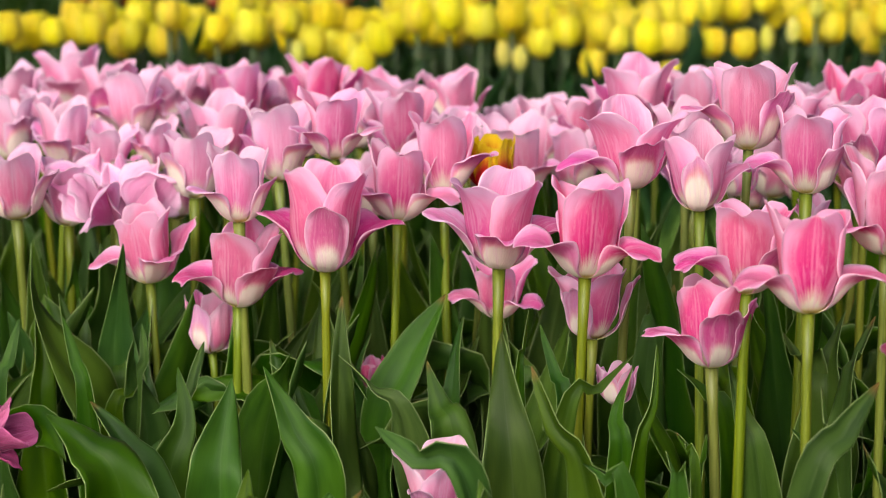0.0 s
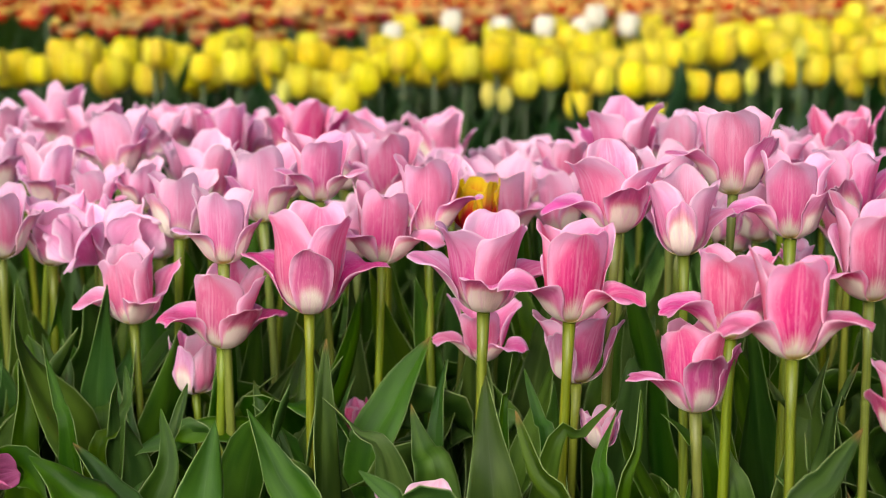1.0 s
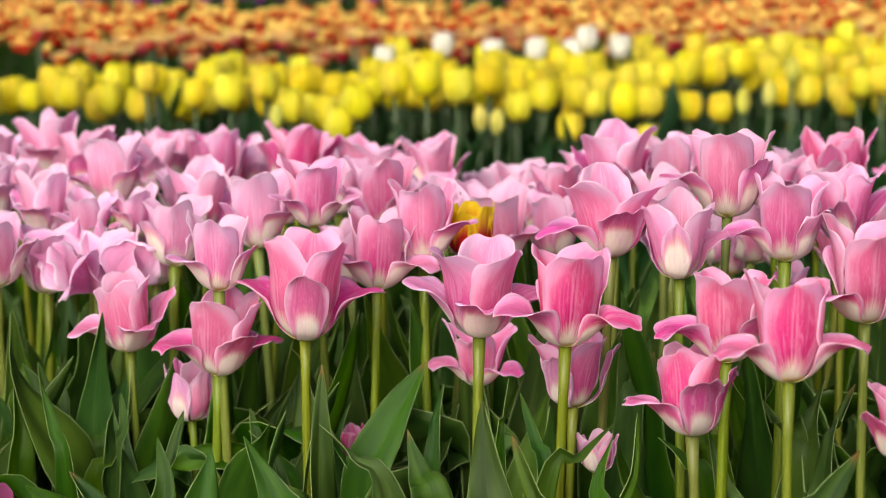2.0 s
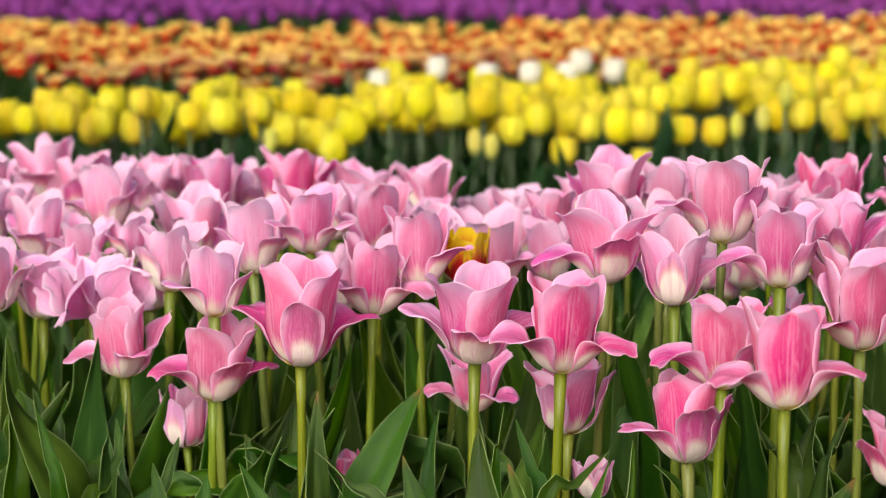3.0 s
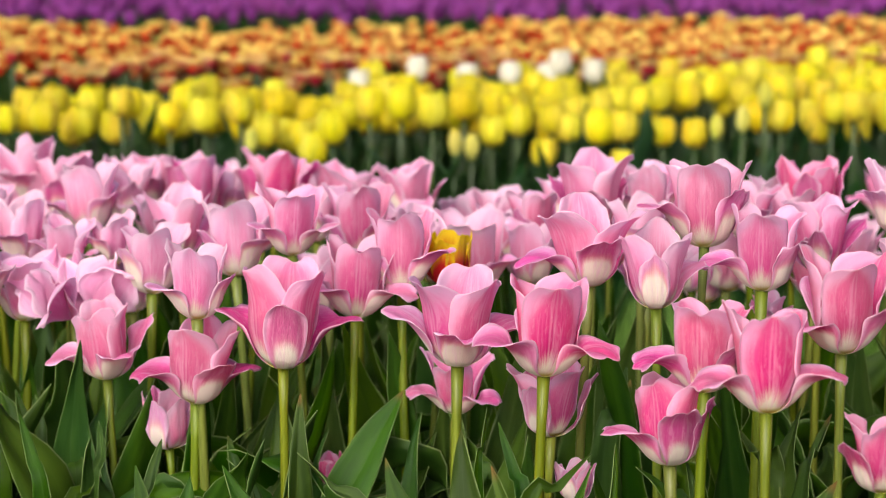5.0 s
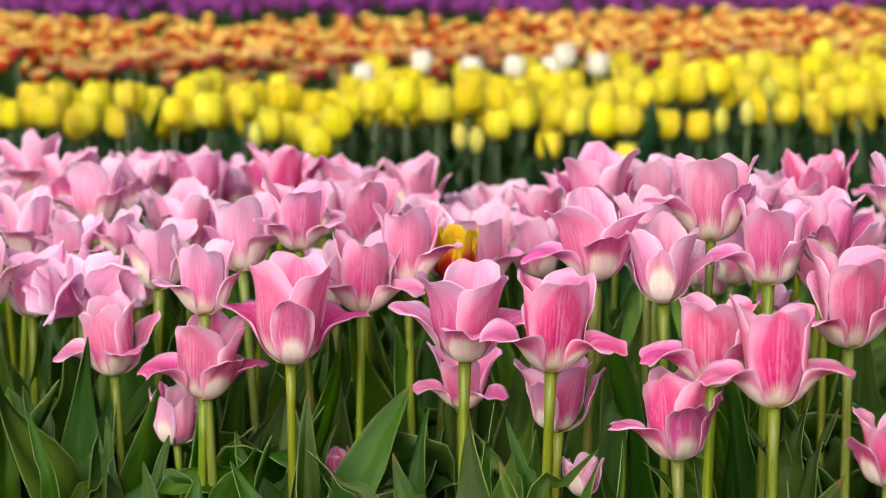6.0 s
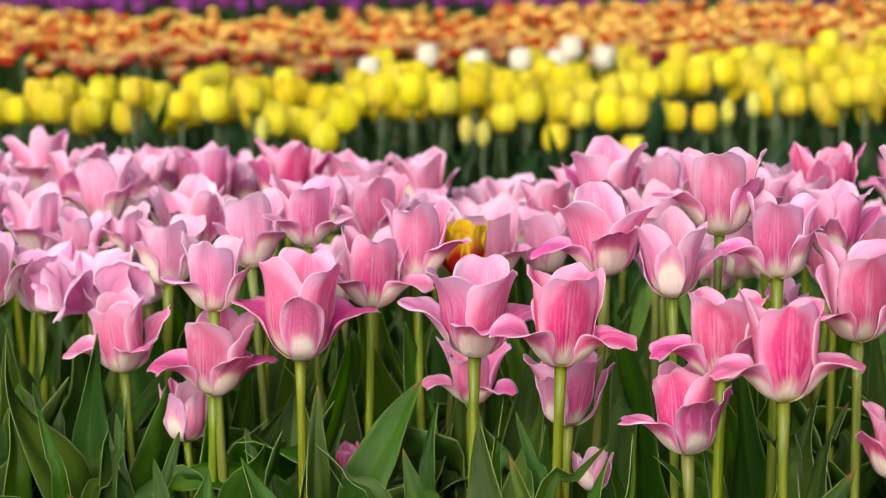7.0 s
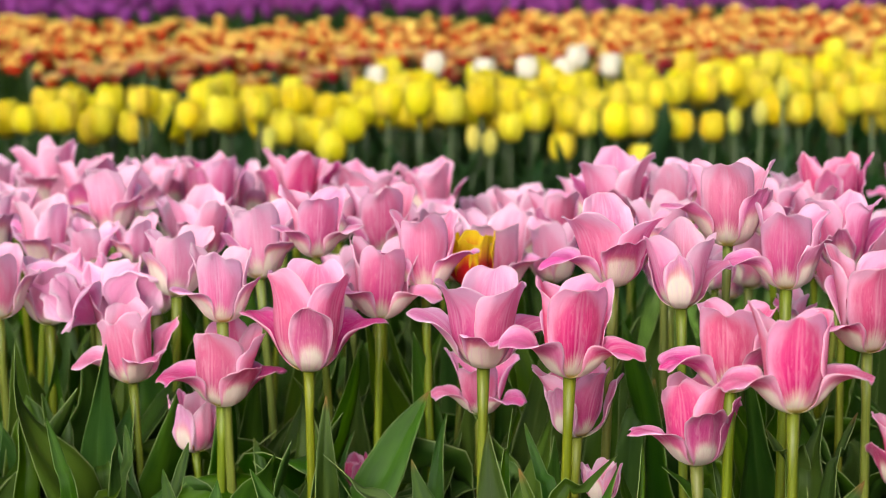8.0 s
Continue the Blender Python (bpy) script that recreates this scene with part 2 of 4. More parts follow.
def stem_material(name, tone_a, tone_b):
    n = Nodes(name)
    pos = n.add("TexCoord").outputs["Object"]
    streak = n.noise(n.stretched(pos, 400.0, 400.0, 6.0), 1.0, 2.0)
    broad = n.noise(n.stretched(pos, 14.0, 14.0, 14.0), 1.0, 2.0)
    colour = n.mix(n.step(streak, 0.3, 0.7), tone_a, tone_b)
    colour = n.mix(n.math("MULTIPLY", n.step(broad, 0.5, 0.8), 0.5), colour, tone_a)
    colour = n.vary(colour, 0.03, 0.2, 0.35)
    return n.finish(colour, 0.45, streak, 0.2, 0.0008, 0.1, specular=0.4)


stem_green = stem_material("tulip_stem", rgba(0.082, 0.113, 0.009), rgba(0.130, 0.164, 0.016))
# a darker copy of the stem green, with the bed's shade painted in
stem_shaded = stem_material("blue_green_stem", rgba(0.022, 0.048, 0.012), rgba(0.040, 0.072, 0.020))


def ground_material():
    n = Nodes("soil")
    pos = n.add("TexCoord").outputs["Object"]
    clod = n.noise(pos, 45.0, 6.0, 0.65)
    broad = n.noise(pos, 3.0, 3.0)
    colour = n.mix(n.step(clod, 0.35, 0.7), rgba(0.010, 0.007, 0.005), rgba(0.040, 0.028, 0.019))
    colour = n.mix(n.math("MULTIPLY", n.step(broad, 0.4, 0.7), 0.5), colour, rgba(0.020, 0.014, 0.010))
    return n.finish(colour, 0.95, clod, 0.8, 0.02, specular=0.2)


soil = ground_material()


def grass_material():
    n = Nodes("grass_blades")
    rnd = n.add("NewGeometry").outputs["Random Per Island"]
    colour = n.mix(rnd, rgba(0.07, 0.16, 0.02), rgba(0.14, 0.27, 0.04))
    return n.finish(colour, 0.5, thin=0.2, specular=0.3)


grass_green = grass_material()


# ---------------------------------------------------------------- mesh code
def part(name, mesh, parent, m=None, label=""):
    ob = new(name, mesh)
    ob.parent = parent
    if m is not None:
        ob.matrix_basis = m
    if label:
        tagged(ob, label=label)
    return ob


def smooth_keys(u, values):
    """Smooth interpolation of evenly spaced values at u."""
    values = np.asarray(values, float)
    x = np.clip(u, 0, 1) * (len(values) - 1)
    i = np.minimum(x.astype(int), len(values) - 2)
    t = x - i
    p = np.concatenate([[2 * values[0] - values[1]], values, [2 * values[-1] - values[-2]]])
    a, b, c, d = p[i], p[i + 1], p[i + 2], p[i + 3]
    return b + 0.5 * t * (c - a + t * (2 * a - 5 * b + 4 * c - d + t * (3 * (b - c) + d - a)))


def shell(name, front, normals, uvs, thick, materials):
    """A thin closed sheet from a grid of points: two faces and a narrow rim between them."""
    nu, nv = front.shape[:2]
    count = nu * nv
    points = np.concatenate([front.reshape(-1, 3), (front - normals * thick).reshape(-1, 3)])
    flat_uv = uvs.reshape(-1, 2)
    grid = np.arange(count).reshape(nu, nv)
    a, b, c, d = (g.ravel() for g in (grid[:-1, :-1], grid[1:, :-1], grid[1:, 1:], grid[:-1, 1:]))
    rim = np.concatenate([grid[0, :-1], grid[:-1, -1], grid[-1, :0:-1], grid[:0:-1, 0]])
    ahead = np.roll(rim, -1)
    faces = [np.stack([a, d, c, b], 1), np.stack([a, b, c, d], 1) + count, np.stack([ahead, rim, rim + count, ahead + count], 1)]
    sizes = [len(f) for f in faces]
    quads = np.concatenate(faces)
    mesh = bpy.data.meshes.new(name)
    mesh.from_pydata(points.tolist(), [], quads.tolist())
    layer = mesh.uv_layers.new(name="uv")
    layer.data.foreach_set("uv", flat_uv[quads % count].reshape(-1).astype(np.float32))
    for m in materials:
        mesh.materials.append(m)
    inner = 1 if len(materials) > 1 else 0
    mesh.polygons.foreach_set("material_index", np.repeat([0, inner, 0], sizes).astype(np.int32))
    mesh.polygons.foreach_set("use_smooth", np.repeat([True, True, False], sizes))
    mesh.update()
    return mesh


def grid_normals(points):
    du = np.gradient(points, axis=0)
    dv = np.gradient(points, axis=1)
    n = np.cross(du, dv)
    return n / np.maximum(np.linalg.norm(n, axis=2, keepdims=True), 1e-9)


CLASP = (24, 69, 88, 87, 74)
ROUND = (10, 56, 86, 92, 91)
REFLEX = (16, 44, 40, 4, -52)


def petal_points(rng, length, half, openness, gape, nu, nv, ruffle=1.0, close=0.0, twist=0.0, crumple=0.0, keys=CLASP, flare=0.52, contort=0.0, out=0.0, square=2.8, notch=0.0, crease=0.0, curl=0.0):
    """Points of one petal: it leaves the stem's top along +x and rises along z."""
    s = np.linspace(0, 1, nu)
    u = 0.5 * s + 0.5 * np.sin(s * np.pi / 2)
    v = np.linspace(-1, 1, nv)
    angle = np.radians((1 - openness) * smooth_keys(u, keys) + openness * smooth_keys(u, REFLEX))
    angle = angle - np.radians(gape * 30) * u + np.radians(close * 30) * u**1.5
    step = length * np.diff(u)
    r = 0.06 * length + np.concatenate([[0], np.cumsum(np.cos((angle[1:] + angle[:-1]) / 2) * step)])
    r = r + out * length * np.minimum(u * 4, 1)
    z = np.concatenate([[0], np.cumsum(np.sin((angle[1:] + angle[:-1]) / 2) * step)])
    rise = np.clip(u / 0.58, 0, 1)
    width = 0.30 + 0.70 * (rise * rise * (3 - 2 * rise))
    fall = np.clip((u - 0.58) / 0.42, 0, 1)
    width = width * np.sqrt(np.clip(1 - 0.985 * fall**square, 0, 1)) * (1 - 0.08 * fall**3) + 0.006
    bend = (1 - openness * 1.35 * np.clip((u - 0.52) / 0.40, 0, 1)) / (0.27 * length)
    phase = rng.uniform(0, 6.28, 6)
    U, V = np.meshgrid(u, v, indexing="ij")
    X = V * width[:, None]
    edge = np.abs(V) ** 3 * np.sqrt(width)[:, None]
    wave = ruffle * length * (0.030 * np.sin(U * 8 + phase[0] + np.sign(V)) + 0.020 * np.sin(U * 17 + phase[1] + X)) * edge * U
    wave += ruffle * length * 0.008 * np.sin(U * 34 + phase[2] + 3 * X) * edge * np.clip(U * 1.6 - 0.4, 0, 1)
    wave += ruffle * length * 0.012 * np.sin(X * 3.1 + phase[2]) * U + 0.016 * length * np.exp(-(X / 0.14) ** 2) * U * (1 - U)
    wave += crumple * length * (0.06 * np.sin(U * 10 + X * 4 + phase[0]) + 0.05 * np.sin(X * 5 - U * 7 + phase[1]) + 0.025 * np.sin(U * 21 + X * 8 + phase[2])) * U
    # lengthwise pleats that fade towards the base, and soft dents
    wave += ruffle * length * 0.013 * np.sin(X * 6.5 + phase[4] + 1.5 * np.sin(U * 3 + phase[5])) * U**1.5
    wave += 0.018 * length * np.sin(U * 6 + X * 7 + phase[3]) * np.sin(X * 5 - U * 4 + phase[2]) * U
    wave += crease * length * np.exp(-(X / 0.10) ** 2) * U * (1 - 0.6 * U)
    wave -= curl * length * np.clip((np.abs(V) - 0.6) / 0.4, 0, 1) ** 2 * U * np.sqrt(width)[:, None]
    wave += contort * length * X * np.clip(U * 3, 0, 1)
    jag = 1 + ruffle * 0.05 * np.sin(U * 13 + phase[3] + V * 2) * U
    arc = X * half * jag
    k = np.where(np.abs(bend) < 1e-3, 1e-3, bend)[:, None]
    side = np.sin(np.clip(arc * k, -1.8, 1.8)) / k
    inward = (1 - np.cos(np.clip(arc * k, -1.8, 1.8))) / k * (1 - flare * V**2 * (1 - 0.8 * max(0.0, openness))) + wave
    side = side + twist * length * U**2
    nx, nz = -np.sin(angle)[:, None], np.cos(angle)[:, None]
    # the upper rim is a little uneven
    lift = ruffle * length * (0.040 * np.sin(X * 4 + phase[4]) + 0.018 * np.sin(X * 11 + phase[5])) * U**4
    lift = lift - notch * length * np.exp(-(X / 0.22) ** 2) * U**6
    points = np.stack([r[:, None] + nx * inward + lift * np.cos(angle)[:, None], side, z[:, None] + nz * inward + lift * np.sin(angle)[:, None]], 2)
    uvs = np.stack([U, (V + 1) / 2], 2)
    return points, uvs


def petal_mesh(rng, length, half, openness, gape, materials, nu=24, nv=15, thick=0.00028, **more):
    points, uvs = petal_points(rng, length, half, openness, gape, nu, nv, **more)
    return shell("petal", points, grid_normals(points), uvs, -thick, materials)


def tube_mesh(name, path, radii, sides, material):
    path = np.asarray(path, float)
    t = np.gradient(path, axis=0)
    t /= np.linalg.norm(t, axis=1, keepdims=True)
    side = np.cross(t, (0.31, 0.95, 0.02))
    side /= np.linalg.norm(side, axis=1, keepdims=True)
    other = np.cross(t, side)
    a = np.linspace(0, 2 * np.pi, sides, endpoint=False)
    ring = side[:, None] * np.cos(a)[None, :, None] + other[:, None] * np.sin(a)[None, :, None]
    points = (path[:, None] + ring * np.asarray(radii)[:, None, None]).reshape(-1, 3)
    faces = []
    for i in range(len(path) - 1):
        for j in range(sides):
            faces.append((i * sides + j, i * sides + (j + 1) % sides, (i + 1) * sides + (j + 1) % sides, (i + 1) * sides + j))
    faces.append(tuple(range(sides))[::-1])
    faces.append(tuple((len(path) - 1) * sides + j for j in range(sides)))
    mesh = bpy.data.meshes.new(name)
    mesh.from_pydata(points.tolist(), [], faces)
    mesh.materials.append(material)
    mesh.polygons.foreach_set("use_smooth", np.ones(len(faces), bool))
    mesh.update()
    return mesh


def bezier(p0, p1, p2, n):
    t = np.linspace(0, 1, n)[:, None]
    return (1 - t) ** 2 * np.asarray(p0) + 2 * t * (1 - t) * np.asarray(p1) + t**2 * np.asarray(p2)


def leaf_points(rng, base, bow, tip, width, face, nu=17, nv=7, fold=0.5, wave=1.0, line=None, belly=0.80):
    """A tulip leaf from base over bow to tip; face: degrees its upper side turns from the way to the camera."""
    line = bezier(base, bow, tip, nu) if line is None else line.copy()
    u = np.linspace(0, 1, nu)
    sway = rng.uniform(-1, 1, 2) * (0.46 if base is not None else 0.12) * width * wave
    line[:, 0] += sway[0] * np.sin(u * 8.5 + sway[1] * 300) * u * (1.2 - u) * 3
    line[:, 1] += sway[1] * np.sin(u * 5.1) * u * (1 - u) * 4
    t = np.gradient(line, axis=0)
    t /= np.linalg.norm(t, axis=1, keepdims=True)
    turn = np.radians(face + (u - 0.5) * rng.uniform(-90, 90) * wave * (1.0 if base is not None else 0.5))
    want = np.stack([np.sin(turn), -np.cos(turn), 0.25 + 0 * turn], 1)
    up = want - (want * t).sum(1, keepdims=True) * t
    up /= np.linalg.norm(up, axis=1, keepdims=True)
    side = np.cross(t, up)
    half = width / 2 * (np.sin(np.pi * np.clip(u, 0, 1) ** belly) ** 0.80 * (1.08 - 0.34 * u) + 0.28 * (1 - u) ** 2) * (1 + 0.13 * wave * np.sin(u * 13 + sway[0] * 500)) + 0.0004
    v = np.linspace(-1, 1, nv)
    U, V = np.meshgrid(u, v, indexing="ij")
    lift = fold * (0.75 - 0.45 * U) * np.abs(V) ** 1.3 * half[:, None]
    ph = rng.uniform(0, 6.28, 3)
    ripple = wave * width * (0.30 * np.sin(U * 11 + ph[0]) * np.sign(V) + 0.13 * np.sin(U * 19 + ph[1] + V)) * np.abs(V) ** 2 * np.sin(np.pi * U) ** 0.7
    uneven = 1 + 0.20 * wave * np.sin(U * 8 + ph[2] + 1.9 * np.sign(V)) * np.sin(np.pi * U)
    points = line[:, None] + side[:, None] * (V * half[:, None] * uneven)[..., None] + up[:, None] * (lift + ripple)[..., None]
    return points, np.stack([U, (V + 1) / 2], 2)


def leaf_mesh(rng, base, bow, tip, width, face, material, nu=17, nv=7, **more):
    points, uvs = leaf_points(rng, base, bow, tip, width, face, nu, nv, **more)
    return shell("leaf", points, grid_normals(points), uvs, 0.0005, [material])


def stem_and_root(rng, top, wander):
    """A gently bent stem from the soil to the flower."""
    root = np.array([top[0] + rng.normal(0, wander), top[1] + rng.normal(0, wander), 0.0])
    return root


def random_leaf(rng, root, height, material, nu=21, nv=7):
    az = rng.uniform(-180, 180)
    reach = rng.uniform(0.02, 0.12)
    way = np.array([np.sin(np.radians(az)), -np.cos(np.radians(az)), 0])
    tip = way * reach + (0, 0, height * rng.uniform(0.82, 1.08))
    bow = way * reach * rng.uniform(0.0, 0.5) + (0, 0, height * rng.uniform(0.5, 0.7))
    width = rng.uniform(0.038, 0.072)
    if rng.random() < 0.16:
        # an older leaf arches over
        tip = way * (reach + 0.07) + (0, 0, height * rng.uniform(0.62, 0.8))
        bow = way * reach * 0.3 + (0, 0, height * rng.uniform(0.85, 1.0))
    return leaf_mesh(rng, (0, 0, 0), bow, tip, width, az + 180 + rng.uniform(-40, 40), material, nu, nv,
                     fold=rng.uniform(0.3, 0.9), wave=rng.uniform(0.4, 1.2))


# ---------------------------------------------------------------- the ground
def ground():
    bm = bmesh.new()
    bmesh.ops.create_grid(bm, x_segments=60, y_segments=60, size=1.0)
    for v in bm.verts:
        v.co.x = math.copysign(abs(v.co.x) ** 3 * 300, v.co.x)
        v.co.y = math.copysign(abs(v.co.y) ** 3 * 300, v.co.y) + 2.0
        d = math.hypot(v.co.x, v.co.y - 2.0)
        v.co.z = 0.015 * noise.noise((v.co.x * 3, v.co.y * 3, 0.0)) if d < 8 else 0.0
    mesh = bpy.data.meshes.new("ground")
    bm.to_mesh(mesh)
    bm.free()
    mesh.materials.append(soil)
    return tagged(new("ground", mesh), "dark crumbly soil of the flower beds", "ground", kind="structure")


ground()


# ---------------------------------------------------------------- pink tulips
serial = [0]


def pink_tulip(top, height, facing, opens, gape, lean, kind="pink", leaves=2, ruffle=1.0, tone="faded", around=None, cup=None):
    serial[0] += 1
    rng = np.random.default_rng(1000 + serial[0])
    root = stem_and_root(rng, top, 0.015)
    empty = new("pink_tulip" if kind == "pink" else "red_tulip" if kind == "flame" else "magenta_tulip")
    empty.location = root
    far = ruffle > 1.4
    rows, across = (18, 11) if far else (26, 15)
    if far:
        opens = tuple(o * 0.8 for o in opens)
    spread = sum(opens) / 3
    if kind == "flame":
        words = "red tulip with yellow-edged petal tips among pink tulips"
    elif kind == "magenta":
        words = "wilting dark magenta tulip drooping low in the bed"
    elif spread < 0.15:
        words = "pink tulip with a closed goblet of petals"
    elif spread < 0.45:
        words = "pink tulip, half-open cup with cream base"
    else:
        words = "pink tulip with outer petals bent outwards, cream base"
    tagged(empty, words, "tulip", group="pink tulip bed")
    local = np.asarray(top) - root
    bend = np.array([local[0] * rng.uniform(0.2, 0.9), local[1] * 0.5, local[2] * 0.55])
    radius = rng.uniform(0.0034, 0.0043) * (0.8 if height < 0.055 else 1.0)
    path = bezier((0, 0, 0), bend, local, 11)
    swell = np.linspace(1.15, 0.92, 11)
    swell[-1] = 1.25
    part("stem", tube_mesh("stem", path, radius * swell, 10, stem_green), empty)
    length = height / 0.95
    head = Matrix.Translation(local) @ pose(0, 0, 0, rng.uniform(-5, 5), lean + rng.uniform(-3, 3), 0)
    mats = {"flame": [flame_petal], "magenta": [magenta_petal]}.get(kind, pink_tones[tone])
    for i in range(3):
        az = (cup[i] if cup else facing + 60 + 120 * i) + rng.uniform(-8, 8)
        limp = 0.05 * rng.uniform(0.1, 0.5)
        mesh = petal_mesh(rng, length * rng.uniform(0.96, 1.04), length * (0.34 if spread < 0.16 else 0.37), rng.uniform(0.0, 0.06 if spread < 0.2 else 0.12) + limp, gape + rng.uniform(0.0, 0.14), mats[-1:], rows, across,
                          ruffle=ruffle * rng.uniform(0.6, 1.3), keys=ROUND if spread < 0.16 else CLASP, flare=0.12, contort=0.05 + 0.3 * limp, twist=limp * rng.uniform(-0.8, 0.8),
                          square=rng.uniform(1.9, 3.0) + (1.2 if ruffle > 1.4 else 0.0), notch=rng.uniform(-0.06, 0.07), crease=rng.uniform(0.0, 0.03), curl=rng.uniform(-0.008, 0.008))
        part("petal", mesh, empty, head @ pose(0, 0, 0.001, 0, 0, az - 90))
    for i, o in enumerate(opens):
        az = (around[i] if around else facing + 120 * i) + rng.uniform(-8, 8)
        mesh = petal_mesh(rng, length * rng.uniform(0.95, 1.0) * (1 - 0.19 * min(1.0, max(0.0, o) / 0.6)) * (0.86 if o < 0.35 and spread > 0.2 else 1.0), length * ((0.19 if o < 0.4 and spread > 0.2 else 0.222) + 0.12 * min(1.0, max(0.0, o))), o, gape * 0.5, mats[:2], rows, across,
                          ruffle=ruffle * rng.uniform(0.6, 1.4), keys=ROUND, twist=rng.uniform(-0.08, 0.08) * (1 + o),
                          square=rng.uniform(2.2, 3.2) - 1.25 * min(1.0, max(0.0, o)), notch=rng.uniform(-0.06, 0.02), crease=rng.uniform(0.0, 0.02), curl=rng.uniform(-0.02, 0.03), out=0.06 if o < 0.4 else 0.03)
        part("petal", mesh, empty, head @ pose(0, 0, 0, 0, 0, az - 90))
    for _ in range(leaves):
        part("leaf", random_leaf(rng, root, min(top[2], 0.42) * rng.uniform(0.62, 0.9), leaf_green), empty)
    return empty


def withered_tulip(top):
    """A spent flower: six narrow petals, each twisted and bent its own way."""
    rng = np.random.default_rng(2001)
    root = np.array([top[0] + 0.012, top[1] + 0.01, 0.0])
    empty = new("pink_tulip")
    empty.location = root
    tagged(empty, "pink tulip with crumpled twisted lilac petals, past its bloom", "tulip", group="pink tulip bed")
    local = np.asarray(top) - root
    path = bezier((0, 0, 0), (0.0, 0.0, local[2] * 0.5), local, 11)
    part("stem", tube_mesh("stem", path, 0.0038 * np.linspace(1.1, 0.95, 11), 10, stem_green), empty)
    # azimuth, openness, length, half width, twist
    for az, o, length, half, twist in ((-82, 0.62, 0.070, 0.017, -0.25), (-22, 1.0, 0.066, 0.018, 0.2), (60, 0.16, 0.070, 0.009, 0.22), (84, 0.62, 0.072, 0.013, -0.2),
                                       (-118, 0.05, 0.066, 0.013, -0.2), (165, 0.10, 0.062, 0.016, 0.2), (6, 0.20, 0.052, 0.014, -0.3), (-50, 0.28, 0.058, 0.012, -0.25)):
        mesh = petal_mesh(rng, length, half * 0.76, o, 0.2, [spent_petal], nu=36, nv=17, ruffle=2.2, crumple=0.42, contort=0.35 * np.sign(twist), keys=ROUND, twist=twist, square=1.3, curl=rng.uniform(-0.16, 0.18))
        part("petal", mesh, empty, Matrix.Translation(local) @ pose(0, 0, 0, 0, 0, az - 90))
    for _ in range(2):
        part("leaf", random_leaf(rng, root, 0.26, leaf_green), empty)
    return empty


def leaf_plant(tip, mid, low, width, face, more=1):
    """A plant that shows only leaves: the first one is given by its tip and two points further down."""
    serial[0] += 1
    rng = np.random.default_rng(3000 + serial[0])
    tip, mid, low = np.asarray(tip), np.asarray(mid), np.asarray(low)
    way = (low - mid) / max(np.linalg.norm(mid - low), 0.02)
    foot = np.array([low[0] + way[0] * 0.05, low[1] + 0.03, 0.0])
    empty = new("tulip_plant")
    empty.location = foot
    tagged(empty, "flowerless tulip plant with broad dark green leaves", "tulip plant", group="pink tulip bed leaves")
    # the curve runs evenly along the leaf
    knots = np.stack([foot, low, mid, tip]) - foot
    fine = np.stack([smooth_keys(np.linspace(0, 1, 90), knots[:, k]) for k in range(3)], 1)
    run = np.concatenate([[0], np.cumsum(np.linalg.norm(np.diff(fine, axis=0), axis=1))])
    line = np.stack([np.interp(np.linspace(0, run[-1], 45), run, fine[:, k]) for k in range(3)], 1)
    part("leaf", leaf_mesh(rng, None, None, None, width * 1.45, face, leaf_green, 45, 13, line=line, belly=1.15,
                           fold=rng.uniform(0.5, 1.1), wave=rng.uniform(0.8, 1.4)), empty)
    for _ in range(more if -0.24 < foot[0] < 0.22 else 0):
        part("leaf", random_leaf(rng, foot, rng.uniform(0.16, 0.25), leaf_green), empty)
    return empty


# pink bed: stem top, flower height, facing, openness of the three outer petals, gape, lean
pink_tulip((0.175, 1.472, 0.370), 0.070, 15, (0.40, 0.22, 0.75), 0.15, 0, tone="deep", around=(18, 66, -72), cup=(-35, 55, 180))
pink_tulip((0.230, 1.385, 0.432), 0.073, -66, (0.95, 0.88, 0.4), -0.06, 0, tone="deep", around=(-70, 78, 178), cup=(4, 118, -112))
pink_tulip((0.0835, 1.495, 0.432), 0.075, -52, (0.85, 0.92, 0.5), -0.08, 2, tone="deep")
pink_tulip((-0.119, 1.648, 0.402), 0.090, 0, (0.22, 0.8, 0.75), -0.12, 0, tone="deep")
pink_tulip((-0.194, 1.680, 0.365), 0.071, -75, (0.92, 0.45, 0.8), 0.1, 3, tone="deep", around=(-85, 34, 122), cup=(-22, 84, 190))
pink_tulip((-0.275, 1.731, 0.373), 0.068, -85, (0.95, 0.72, 0.35), 0.0, -2, tone="full", around=(-85, 36, 120), cup=(-10, 78, 190))
pink_tulip((-0.063, 1.726, 0.427), 0.071, -55, (0.75, 0.85, 0.3), 0.22, 0, tone="full")
pink_tulip((0.021, 1.554, 0.426), 0.079, 5, (0.60, 0.78, 0.55), 0.55, 0, tone="full", around=(2, 102, -98), cup=(-52, 38, 172))
pink_tulip((-0.222, 1.720, 0.315), 0.052, -20, (0.0, 0.05, 0.0), 0.0, 0, tone="faded")
pink_tulip((0.022, 1.730, 0.342), 0.057, -70, (0.8, 0.8, 0.4), 0.7, 0, tone="full")
pink_tulip((0.093, 1.553, 0.370), 0.058, -30, (0.2, 0.15, 0.2), 0.85, 0, tone="full")
pink_tulip((0.198, 1.465, 0.427), 0.070, -80, (0.95, 0.45, 0.5), 0.1, 0, tone="deep")
pink_tulip((0.176, 1.585, 0.464), 0.063, -5, (0.12, 0.6, 0.15), 0.2, 0, tone="faded")
